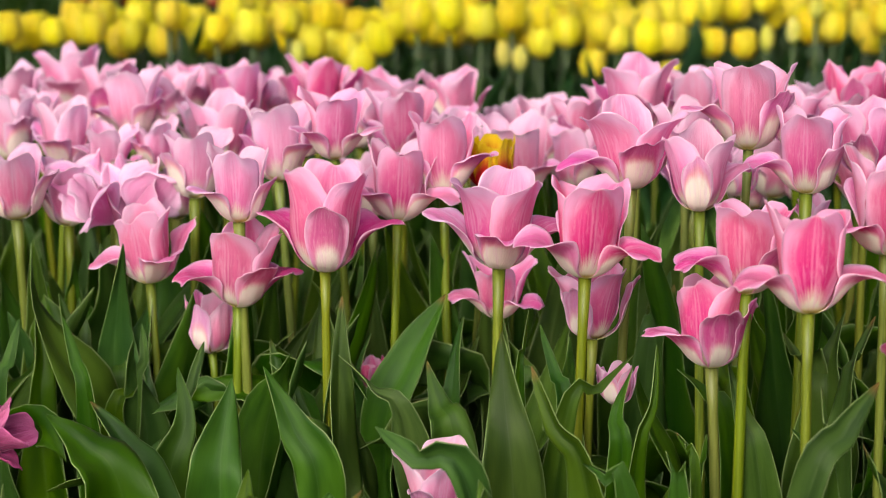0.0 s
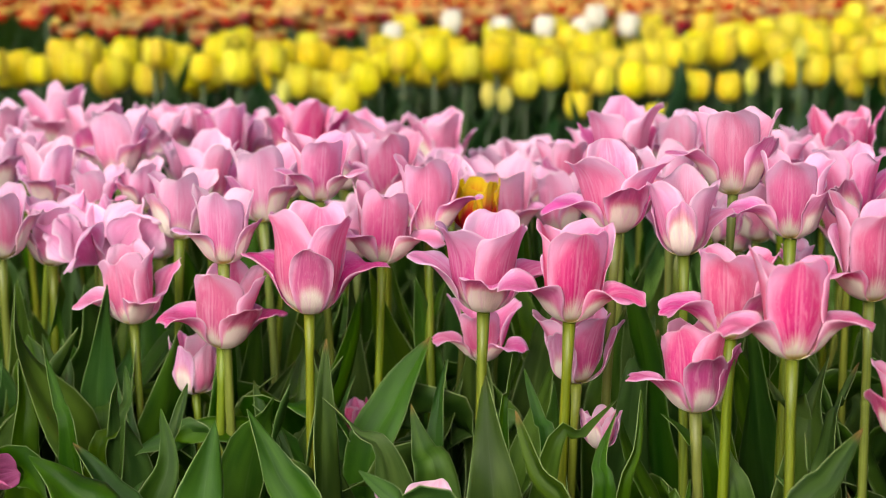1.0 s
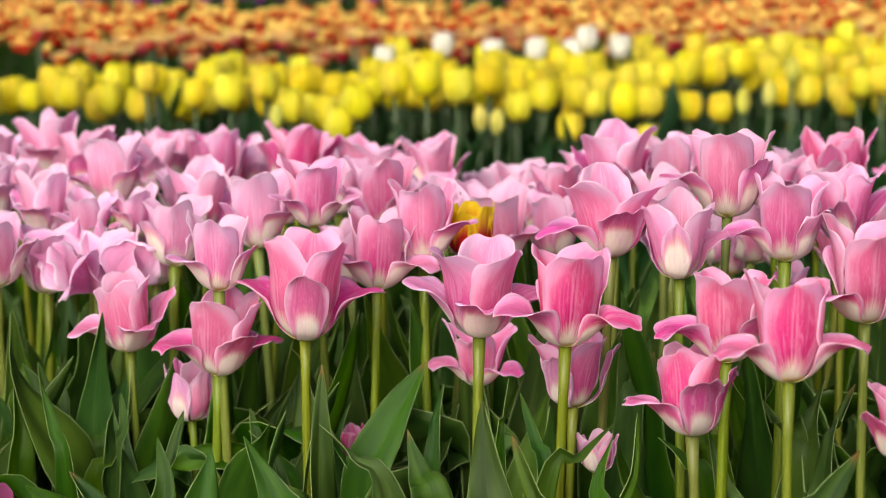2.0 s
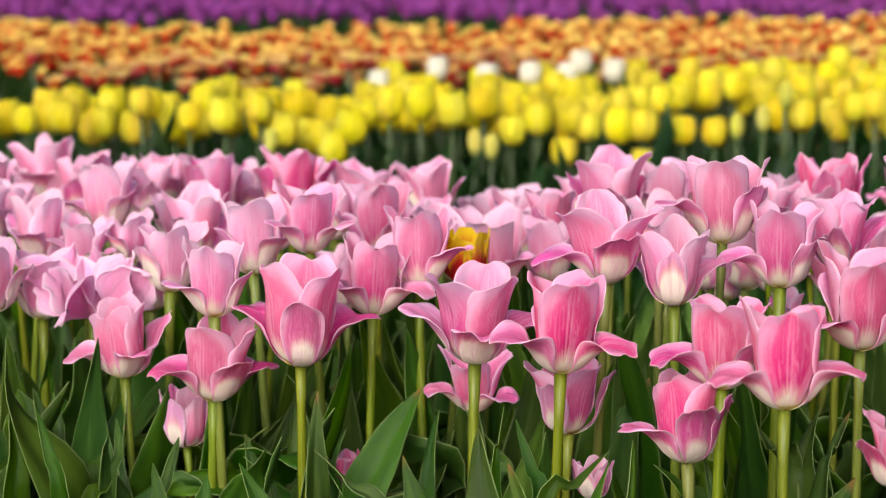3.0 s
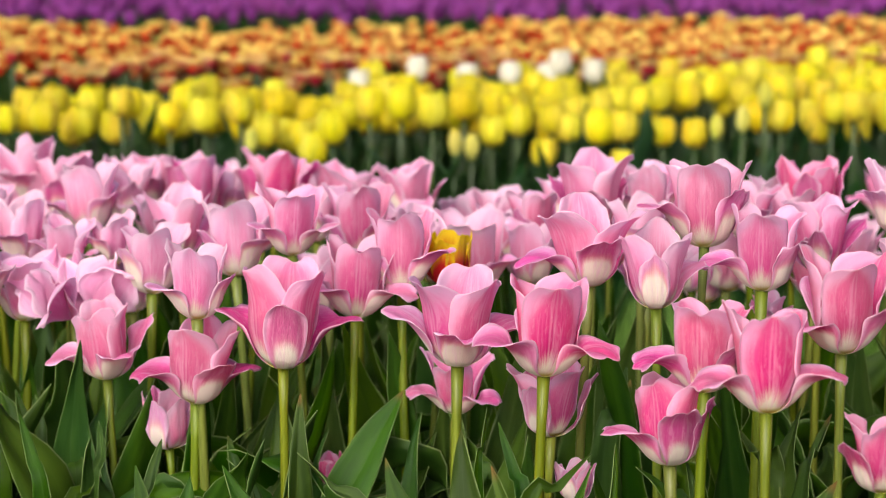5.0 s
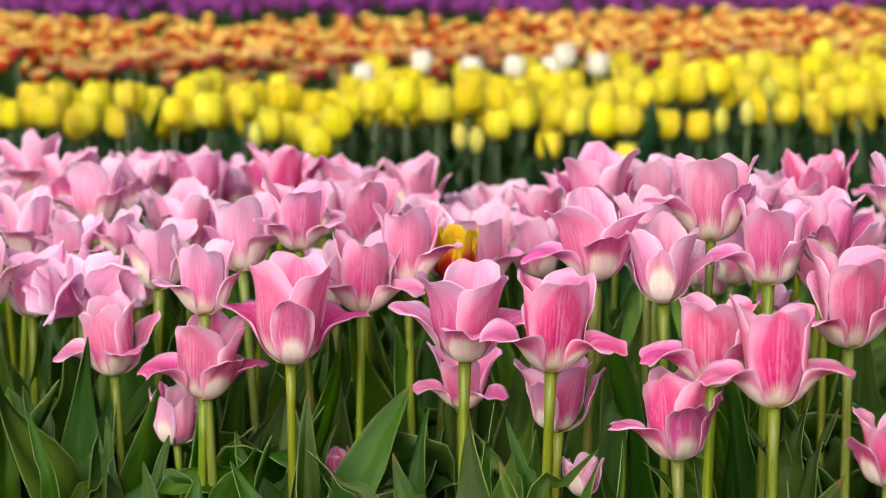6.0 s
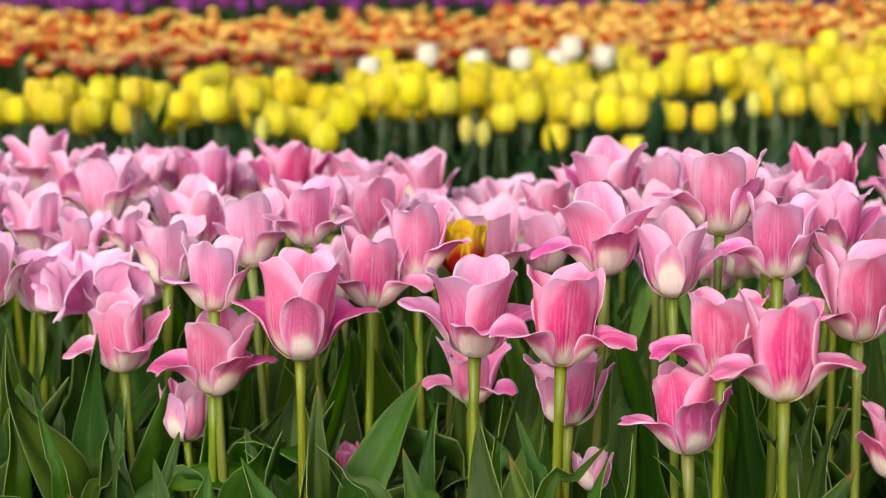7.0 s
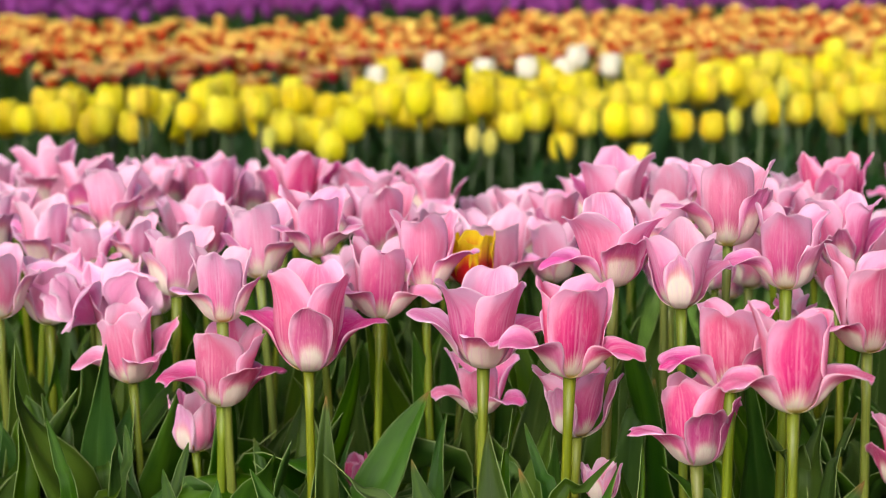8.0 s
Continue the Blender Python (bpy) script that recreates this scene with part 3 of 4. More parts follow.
pink_tulip((0.263, 1.619, 0.471), 0.069, -80, (0.95, 0.3, 0.4), 0.28, 3, tone="full")
pink_tulip((0.223, 1.665, 0.498), 0.075, -70, (0.65, 0.25, 0.3), 0.42, 2, tone="full")
pink_tulip((0.125, 1.607, 0.477), 0.072, 5, (0.42, 0.7, 0.85), 0.95, 0, tone="full", around=(10, 118, -78), cup=(-54, 54, 180))
pink_tulip((-0.024, 1.742, 0.448), 0.069, 60, (0.6, 0.35, 0.6), 0.30, 0, tone="full")
pink_tulip((-0.191, 1.675, 0.437), 0.063, -60, (0.65, 0.3, 0.4), 0.05, 0, tone="faded")
pink_tulip((-0.245, 1.806, 0.432), 0.063, -50, (0.25, 0.3, 0.3), 0.15, 0, tone="faded")
pink_tulip((-0.173, 1.830, 0.443), 0.071, -60, (0.3, 0.6, 0.4), 0.25, 0, tone="faded")
pink_tulip((-0.119, 1.776, 0.472), 0.062, -50, (0.6, 0.6, 0.3), 0.2, 0, tone="full")
pink_tulip((-0.364, 1.838, 0.401), 0.062, -60, (0.4, 0.4, 0.4), 0.15, 0, tone="faded")
pink_tulip((-0.404, 1.809, 0.413), 0.067, -40, (0.2, 0.35, 0.2), 0.2, 0, tone="faded")
pink_tulip((-0.333, 2.024, 0.452), 0.068, -80, (0.7, 0.5, 0.5), 0.1, 0, tone="faded")
pink_tulip((-0.390, 1.967, 0.430), 0.066, -20, (0.65, 0.5, 0.5), 0.1, 0, tone="faded")
pink_tulip((-0.301, 1.948, 0.432), 0.049, -30, (0.4, 0.5, 0.5), 0.2, 0, tone="faded")
pink_tulip((-0.343, 1.937, 0.428), 0.053, 40, (0.7, 0.7, 0.5), 0.2, 0, tone="faded")
pink_tulip((0.298, 1.472, 0.454), 0.074, -62, (0.9, 0.5, 0.5), 0.12, 0, tone="deep")
pink_tulip((0.112, 1.560, 0.316), 0.033, -20, (0.05, 0.1, 0.05), 0.25, 0, tone="faded")
pink_tulip((-0.028, 1.502, 0.242), 0.060, -30, (0.3, 0.4, 0.3), 0.45, 0, tone="faded")
pink_tulip((-0.316, 1.879, 0.257), 0.051, -60, (0.7, 0.7, 0.3), 0.2, 0, tone="faded")
pink_tulip((-0.084, 1.733, 0.276), 0.030, 10, (0.0, 0.05, 0.0), -0.1, 0, tone="deep")
withered_tulip((-0.316, 1.812, 0.408))
pink_tulip((-0.374, 1.490, 0.306), 0.045, -30, (0.4, 0.5, 0.3), 0.45, 66, kind="magenta", leaves=0)
pink_tulip((0.014, 1.800, 0.440), 0.050, -14, (0.0, 0.04, 0.0), 0.0, 4, kind="flame", ruffle=1.2)
pink_tulip((-0.438, 2.273, 0.432), 0.081, -20, (0.6, 0.5, 0.4), 0.12, 0, ruffle=1.5, tone="full")
pink_tulip((-0.389, 2.222, 0.427), 0.074, -20, (0.3, 0.5, 0.4), 0.24, 0, ruffle=1.5, tone="full")
pink_tulip((-0.336, 2.273, 0.420), 0.069, 30, (0.3, 0.3, 0.3), 0.36, 0, ruffle=1.5, tone="full")
pink_tulip((-0.268, 2.324, 0.416), 0.077, -30, (0.1, 0.2, 0.1), 0.18, 0, ruffle=1.5, tone="full")
pink_tulip((-0.231, 2.374, 0.406), 0.064, 20, (0.3, 0.3, 0.2), 0.24, 0, ruffle=1.5, tone="faded")
pink_tulip((-0.166, 2.197, 0.434), 0.075, -40, (0.25, 0.2, 0.2), 0.3, 0, ruffle=1.5, tone="deep")
pink_tulip((-0.067, 1.954, 0.437), 0.072, -60, (0.4, 0.55, 0.3), 0.12, 0, ruffle=1.5, tone="full")
pink_tulip((-0.090, 2.225, 0.417), 0.072, 20, (0.3, 0.3, 0.3), 0.36, 0, ruffle=1.5, tone="full")
pink_tulip((-0.024, 2.267, 0.414), 0.072, -30, (0.2, 0.3, 0.2), 0.3, 0, ruffle=1.5, tone="full")
pink_tulip((0.053, 2.323, 0.383), 0.062, -10, (0.3, 0.3, 0.3), 0.42, 0, ruffle=1.5, tone="faded")
pink_tulip((0.039, 1.889, 0.414), 0.079, -60, (0.6, 0.7, 0.3), 0.12, 0, ruffle=1.5, tone="faded")
pink_tulip((0.103, 2.027, 0.429), 0.065, -30, (0.3, 0.3, 0.2), 0.12, 0, ruffle=1.5, tone="full")
pink_tulip((0.154, 1.933, 0.464), 0.075, 0, (0.35, 0.3, 0.3), 0.3, 0, ruffle=1.5, tone="full")
pink_tulip((0.217, 2.034, 0.453), 0.067, -60, (0.6, 0.4, 0.3), 0.12, 0, ruffle=1.5, tone="faded")
pink_tulip((0.189, 1.828, 0.453), 0.061, -30, (0.3, 0.4, 0.3), 0.24, 0, ruffle=1.5, tone="faded")
pink_tulip((0.299, 1.934, 0.457), 0.057, 10, (0.3, 0.4, 0.3), 0.3, 0, ruffle=1.5, tone="full")
pink_tulip((0.350, 2.084, 0.440), 0.059, -60, (0.5, 0.4, 0.3), 0.12, 0, ruffle=1.5, tone="faded")
pink_tulip((0.376, 2.018, 0.461), 0.066, -30, (0.2, 0.2, 0.1), 0.24, 0, ruffle=1.5, tone="deep")
pink_tulip((0.330, 1.731, 0.464), 0.064, -20, (0.3, 0.5, 0.3), 0.24, 0, ruffle=1.5, tone="full")
pink_tulip((-0.514, 2.320, 0.417), 0.072, -30, (0.3, 0.3, 0.3), 0.24, 0, ruffle=1.5, tone="faded")
pink_tulip((-0.466, 2.066, 0.421), 0.069, 30, (0.5, 0.4, 0.3), 0.24, 0, ruffle=1.5, tone="faded")
pink_tulip((-0.240, 1.971, 0.435), 0.067, -10, (0.5, 0.5, 0.3), 0.36, 0, ruffle=1.5, tone="faded")
pink_tulip((-0.209, 2.071, 0.423), 0.046, 40, (0.4, 0.3, 0.3), 0.36, 0, ruffle=1.5, tone="faded")
pink_tulip((-0.007, 2.022, 0.417), 0.061, 20, (0.4, 0.4, 0.3), 0.3, 0, ruffle=1.5, tone="faded")
pink_tulip((-0.281, 2.120, 0.420), 0.055, -60, (0.4, 0.4, 0.3), 0.3, 0, ruffle=1.5, tone="faded")
pink_tulip((-0.420, 2.267, 0.403), 0.075, 60, (0.5, 0.4, 0.3), 0.24, 0, ruffle=1.5, tone="faded")
pink_tulip((-0.458, 2.169, 0.423), 0.056, -60, (0.5, 0.4, 0.3), 0.24, 0, ruffle=1.5, tone="faded")
pink_tulip((-0.115, 2.124, 0.424), 0.057, 0, (0.4, 0.4, 0.3), 0.3, 0, ruffle=1.5, tone="faded")
pink_tulip((0.070, 2.072, 0.405), 0.063, 40, (0.4, 0.4, 0.3), 0.3, 0, ruffle=1.5, tone="faded")
pink_tulip((0.027, 2.375, 0.391), 0.038, 40, (0.4, 0.4, 0.3), 0.3, 0, ruffle=1.5, tone="faded")
pink_tulip((-0.380, 2.373, 0.414), 0.059, -40, (0.4, 0.4, 0.3), 0.3, 0, ruffle=1.5, tone="faded")
pink_tulip((0.241, 1.873, 0.420), 0.044, -40, (0.1, 0.1, 0.1), 0.12, 0, ruffle=1.5, tone="faded")
pink_tulip((0.287, 1.720, 0.417), 0.031, -20, (0.5, 0.5, 0.5), 0.36, 0, ruffle=1.5, tone="faded")
pink_tulip((0.142, 2.181, 0.431), 0.051, -20, (0.3, 0.3, 0.3), 0.24, 0, ruffle=1.5, tone="faded")
pink_tulip((0.264, 2.183, 0.429), 0.058, 30, (0.3, 0.3, 0.3), 0.24, 0, ruffle=1.5, tone="full")
pink_tulip((-0.169, 2.071, 0.423), 0.046, -60, (0.6, 0.6, 0.3), 0.24, 0, ruffle=1.5, tone="faded")
pink_tulip((0.349, 1.983, 0.447), 0.053, -20, (0.3, 0.5, 0.3), 0.24, 0, ruffle=1.5, tone="faded")
pink_tulip((0.302, 1.347, 0.387), 0.053, -60, (0.35, 0.3, 0.3), 0.1, 0, tone="deep")
pink_tulip((0.394, 1.722, 0.499), 0.063, -60, (0.4, 0.4, 0.3), 0.2, 0, tone="faded")
pink_tulip((0.369, 1.563, 0.465), 0.058, -60, (0.4, 0.4, 0.3), 0.2, 0, tone="full")
# broad leaves between the front stems: tip, two points further down, width, facing
leaf_plant((-0.315, 1.485, 0.330), (-0.284, 1.465, 0.312), (-0.257, 1.455, 0.267), 0.048, 10)
leaf_plant((-0.295, 1.536, 0.325), (-0.264, 1.516, 0.296), (-0.236, 1.506, 0.249), 0.031, 30)
leaf_plant((-0.233, 1.591, 0.337), (-0.224, 1.571, 0.297), (-0.238, 1.561, 0.235), 0.030, 0)
leaf_plant((-0.186, 1.542, 0.342), (-0.190, 1.522, 0.294), (-0.188, 1.512, 0.247), 0.038, -5)
leaf_plant((-0.334, 1.646, 0.365), (-0.320, 1.626, 0.332), (-0.309, 1.616, 0.288), 0.020, 15)
leaf_plant((-0.279, 1.700, 0.344), (-0.274, 1.680, 0.317), (-0.281, 1.670, 0.281), 0.016, -20)
leaf_plant((-0.269, 1.692, 0.329), (-0.283, 1.672, 0.295), (-0.297, 1.662, 0.264), 0.021, -30)
leaf_plant((-0.216, 1.624, 0.349), (-0.224, 1.604, 0.315), (-0.231, 1.594, 0.271), 0.020, -20)
leaf_plant((-0.380, 1.693, 0.351), (-0.386, 1.673, 0.319), (-0.393, 1.663, 0.283), 0.023, -20)
leaf_plant((-0.369, 1.700, 0.351), (-0.359, 1.680, 0.317), (-0.358, 1.670, 0.261), 0.028, 10)
leaf_plant((-0.157, 1.495, 0.364), (-0.135, 1.475, 0.322), (-0.110, 1.465, 0.264), 0.032, 20)
leaf_plant((-0.103, 1.634, 0.384), (-0.107, 1.614, 0.331), (-0.112, 1.604, 0.220), 0.025, 25)
leaf_plant((-0.106, 1.605, 0.343), (-0.078, 1.585, 0.320), (-0.051, 1.575, 0.282), 0.022, 40)
leaf_plant((-0.024, 1.697, 0.371), (-0.050, 1.677, 0.318), (-0.069, 1.667, 0.253), 0.041, -30)
leaf_plant((-0.065, 1.363, 0.358), (-0.039, 1.343, 0.343), (-0.001, 1.333, 0.314), 0.030, 30)
leaf_plant((-0.085, 1.724, 0.330), (-0.094, 1.704, 0.306), (-0.098, 1.694, 0.274), 0.019, -10)
leaf_plant((-0.139, 1.795, 0.327), (-0.163, 1.775, 0.291), (-0.177, 1.765, 0.253), 0.024, -30)
leaf_plant((0.024, 1.456, 0.401), (0.025, 1.436, 0.351), (0.027, 1.426, 0.278), 0.039, 0)
leaf_plant((0.043, 1.402, 0.390), (0.059, 1.382, 0.351), (0.081, 1.372, 0.301), 0.029, -20)
leaf_plant((0.054, 1.554, 0.381), (0.065, 1.534, 0.344), (0.071, 1.524, 0.307), 0.019, 20)
leaf_plant((0.119, 1.493, 0.373), (0.093, 1.473, 0.353), (0.068, 1.463, 0.326), 0.016, -40)
leaf_plant((0.116, 1.471, 0.370), (0.103, 1.451, 0.338), (0.109, 1.441, 0.294), 0.020, -25)
leaf_plant((0.133, 1.456, 0.391), (0.128, 1.436, 0.351), (0.116, 1.426, 0.299), 0.016, 30)
leaf_plant((0.078, 1.360, 0.333), (0.092, 1.340, 0.328), (0.105, 1.330, 0.312), 0.022, 30)
leaf_plant((-0.007, 1.701, 0.351), (-0.017, 1.681, 0.317), (-0.022, 1.671, 0.251), 0.018, -30)
leaf_plant((0.044, 1.575, 0.387), (0.039, 1.555, 0.361), (0.035, 1.545, 0.327), 0.011, 20)
leaf_plant((0.157, 1.530, 0.352), (0.176, 1.510, 0.338), (0.193, 1.500, 0.301), 0.025, 40)
leaf_plant((0.147, 1.442, 0.330), (0.153, 1.422, 0.322), (0.159, 1.412, 0.296), 0.012, 20)
leaf_plant((0.193, 1.500, 0.367), (0.202, 1.480, 0.329), (0.210, 1.470, 0.284), 0.022, 15)
leaf_plant((0.226, 1.420, 0.339), (0.236, 1.400, 0.329), (0.243, 1.390, 0.299), 0.015, 25)
leaf_plant((0.272, 1.356, 0.392), (0.247, 1.336, 0.361), (0.225, 1.326, 0.313), 0.026, -30)
leaf_plant((0.239, 1.374, 0.383), (0.239, 1.354, 0.359), (0.240, 1.344, 0.331), 0.013, 40)
leaf_plant((0.137, 1.400, 0.329), (0.141, 1.380, 0.315), (0.143, 1.370, 0.298), 0.015, 15)
leaf_plant((0.299, 1.511, 0.398), (0.282, 1.491, 0.369), (0.273, 1.481, 0.337), 0.025, -25)
leaf_plant((0.287, 1.550, 0.393), (0.272, 1.530, 0.354), (0.268, 1.520, 0.308), 0.034, -15)
leaf_plant((0.173, 1.472, 0.319), (0.169, 1.452, 0.303), (0.164, 1.442, 0.277), 0.011, -30)
leaf_plant((-0.357, 1.747, 0.360), (-0.342, 1.728, 0.315), (-0.326, 1.708, 0.270), 0.026, 20)
leaf_plant((-0.169, 1.694, 0.333), (-0.159, 1.676, 0.299), (-0.148, 1.659, 0.265), 0.028, 20)
leaf_plant((0.239, 1.556, 0.374), (0.249, 1.542, 0.356), (0.259, 1.528, 0.337), 0.026, 40)
leaf_plant((0.196, 1.652, 0.349), (0.204, 1.635, 0.318), (0.212, 1.619, 0.287), 0.028, 10)
leaf_plant((0.170, 1.760, 0.376), (0.161, 1.742, 0.341), (0.152, 1.724, 0.305), 0.029, -20)
leaf_plant((-0.034, 1.624, 0.333), (-0.025, 1.607, 0.300), (-0.016, 1.590, 0.267), 0.032, -20)
leaf_plant((-0.313, 1.744, 0.340), (-0.306, 1.726, 0.305), (-0.300, 1.708, 0.270), 0.024, 10)
leaf_plant((-0.198, 1.744, 0.330), (-0.192, 1.726, 0.295), (-0.186, 1.708, 0.260), 0.029, -10)
leaf_plant((0.006, 1.319, 0.335), (0.011, 1.305, 0.319), (0.017, 1.291, 0.302), 0.030, 30)
leaf_plant((-0.073, 1.335, 0.322), (-0.087, 1.321, 0.308), (-0.102, 1.308, 0.295), 0.030, -30)
leaf_plant((-0.153, 1.384, 0.321), (-0.154, 1.369, 0.299), (-0.156, 1.355, 0.278), 0.035, -20)

# more heads in the crowded back of the bed
crowd = np.random.default_rng(19)
for n in range(26):
    y = crowd.uniform(1.95, 2.42)
    x = crowd.uniform(-0.24, 0.24) * y
    pink_tulip((x, y, crowd.uniform(0.365, 0.41) + 0.02 * (y - 1.95)), crowd.uniform(0.058, 0.068), crowd.uniform(-90, 30),
               tuple(crowd.uniform(0.2, 0.8, 3)), crowd.uniform(0.1, 0.4), crowd.uniform(-4, 4), ruffle=1.5,
               tone=("faded", "full", "faded")[n % 3])

# leafy plants filling the bed
fill = np.random.default_rng(11)
for row in range(15):
    for col in range(18):
        y = 1.42 + row * 0.085 + fill.uniform(-0.03, 0.03)
        x = (-0.5 + col / 16.0) * (0.52 * y + 0.2) + fill.uniform(-0.03, 0.03)
        h = fill.uniform(0.32, 0.43) * (1 if y > 1.66 else 0.70)
        if fill.random() < (0.24 if y < 1.9 else 0.12) or (x < -0.2 and y < 1.66) or (y < 1.6 and fill.random() < 0.45):
            continue
        if y > 1.85 and x > 0.15:
            h *= 0.56
        rng = np.random.default_rng(5000 + row * 40 + col)
        plant = new("tulip_plant")
        plant.location = (x, y, 0)
        tagged(plant, "flowerless tulip plant with broad dark green leaves", "tulip plant", group="pink tulip bed leaves")
        for _ in range(3):
            part("leaf", random_leaf(rng, None, h, leaf_green), plant)


# upright leaves that show between the stems behind the front row
between = np.random.default_rng(23)
for n in range(34):
    x = -0.40 + 0.025 * n + between.uniform(-0.010, 0.010)
    y = between.uniform(1.70, 1.98)
    if abs(x) > 0.225 * y:
        continue
    z = between.uniform(0.355, 0.425)
    side = between.uniform(-0.035, 0.035)
    leaf_plant((x, y, z), (x + side * 0.45, y + 0.012, z - 0.055), (x + side, y + 0.020, z - 0.14),
               between.uniform(0.022, 0.036), between.uniform(-30, 30), 0)

# ---------------------------------------------------------------- yellow bed
def simple_tulip(name, material, height, seed, label, group, leaf_count=4, bud=False, keys=(6, 54, 86, 102, 128), broad=0.31):
    """A closed tulip with its head's middle at the origin's height 0 and its root 0.40 m below."""
    rng = np.random.default_rng(seed)
    empty = new(name)
    tagged(empty, label, "tulip", group=group)
    drop = 0.40
    top = np.array([rng.normal(0, 0.003), rng.normal(0, 0.003), drop - height * 0.5])
    path = bezier((0, 0, 0), (top[0] * 0.3, top[1] * 0.3, top[2] * 0.5), top, 6)
    part("stem", tube_mesh("stem", path, np.linspace(0.0045, 0.0037, 6), 6, stem_shaded), empty)
    length = height / 0.84
    for i in range(6):
        outer = i % 2
        mesh = petal_mesh(rng, length * rng.uniform(0.95, 1.03), length * (broad if not bud else 0.20), 0.0 if not bud else -0.12,
                          rng.uniform(-0.1, 0.12), [material], nu=10, nv=7, keys=keys if not bud else (40, 72, 85, 95, 105), ruffle=0.5)
        part("petal", mesh, empty, Matrix.Translation(top) @ pose(0, 0, 0.001 * (1 - outer), 0, 0, 60 * i + rng.uniform(-8, 8)))
    for _ in range(leaf_count):
        part("leaf", random_leaf(rng, None, rng.uniform(0.28, 0.40), leaf_blue_shaded, 9, 5), empty)
    return empty


yellow_kinds = [simple_tulip("yellow_tulip", yellow_petal, 0.051 + 0.0024 * k, 200 + k, "bright yellow tulip with a closed egg-shaped head", "yellow tulip bed") for k in range(6)]
white_kinds = [simple_tulip("white_tulip", white_petal, 0.048, 300 + k, "creamy white tulip among the yellow tulips", "white tulips") for k in range(2)]
bud_kinds = [simple_tulip("tulip_bud", bud_petal, 0.040, 400 + k, "unopened yellow-green tulip bud", "tulip buds", bud=True) for k in range(2)]
yellow_rng = np.random.default_rng(77)
first_use = set()


def place(kinds, x, y, z, lean=0.0):
    """Puts one more tulip of these kinds with its head at x, y, z."""
    k = kinds[int(yellow_rng.integers(len(kinds)))]
    m = pose(x, y, z - 0.40, 0, 0, 0) @ pose(0, 0, 0, yellow_rng.normal(0, lean * 0.4), yellow_rng.normal(0, lean * 0.4), yellow_rng.uniform(0, 360))
    if k.name in first_use:
        return copy_thing(k, m)
    first_use.add(k.name)
    k.matrix_basis = m
    return k


def yellow_tulip(x, y, z):
    return place(yellow_kinds, x, y, z)


def bud_tulip(x, y, z):
    return place(bud_kinds, x, y, z)


def white_tulip(x, y, z):
    return place(white_kinds, x, y, z)


# front rows of the yellow bed: head centres
yellow_tulip(-0.427, 3.435, 0.405)
yellow_tulip(-0.369, 3.435, 0.407)
yellow_tulip(-0.266, 3.430, 0.380)
yellow_tulip(-0.208, 3.430, 0.375)
yellow_tulip(-0.191, 3.426, 0.352)
yellow_tulip(-0.153, 3.432, 0.389)
yellow_tulip(0.104, 3.430, 0.380)
yellow_tulip(0.153, 3.434, 0.398)
yellow_tulip(0.202, 3.434, 0.401)
yellow_tulip(0.235, 3.432, 0.387)
yellow_tulip(0.279, 3.432, 0.388)
yellow_tulip(0.331, 3.432, 0.388)
yellow_tulip(0.392, 3.430, 0.380)
yellow_tulip(0.441, 3.430, 0.377)
yellow_tulip(0.593, 3.435, 0.405)
yellow_tulip(0.670, 3.437, 0.417)
yellow_tulip(0.712, 3.438, 0.421)
yellow_tulip(-0.696, 3.434, 0.401)
yellow_tulip(-0.635, 3.435, 0.405)
yellow_tulip(-0.504, 3.439, 0.429)
yellow_tulip(0.010, 3.436, 0.414)
yellow_tulip(-0.097, 3.438, 0.426)
yellow_tulip(-0.046, 3.438, 0.426)
yellow_tulip(0.356, 3.439, 0.431)
yellow_tulip(0.062, 3.438, 0.426)
yellow_tulip(-0.771, 3.435, 0.407)
yellow_tulip(0.782, 3.437, 0.417)
yellow_tulip(-0.308, 3.437, 0.417)
yellow_tulip(0.328, 3.421, 0.324)
yellow_tulip(0.193, 3.425, 0.346)
bud_tulip(0.039, 3.397, 0.362)
bud_tulip(0.072, 3.396, 0.356)
bud_tulip(0.474, 3.401, 0.386)
bud_tulip(0.557, 3.410, 0.438)
bud_tulip(0.516, 3.403, 0.399)
bud_tulip(-0.291, 3.397, 0.365)
white_tulip(-0.015, 3.948, 0.436)
white_tulip(-0.133, 3.944, 0.413)
white_tulip(0.071, 3.946, 0.424)
white_tulip(0.162, 3.946, 0.426)
white_tulip(0.255, 3.950, 0.447)
white_tulip(0.319, 3.947, 0.432)
white_tulip(0.231, 3.946, 0.424)

# leafy plants along the front of the yellow bed, in the shade-darkened leaf colour
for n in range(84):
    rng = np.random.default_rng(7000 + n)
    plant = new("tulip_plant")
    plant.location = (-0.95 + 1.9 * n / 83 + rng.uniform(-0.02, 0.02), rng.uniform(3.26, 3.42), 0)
    tagged(plant, "flowerless tulip plant with blue-green leaves, coloured dark as in shade", "tulip plant", group="yellow tulip bed leaves")
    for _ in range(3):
        part("leaf", random_leaf(rng, None, rng.uniform(0.27, 0.36), leaf_blue_shaded, 9, 5), plant)

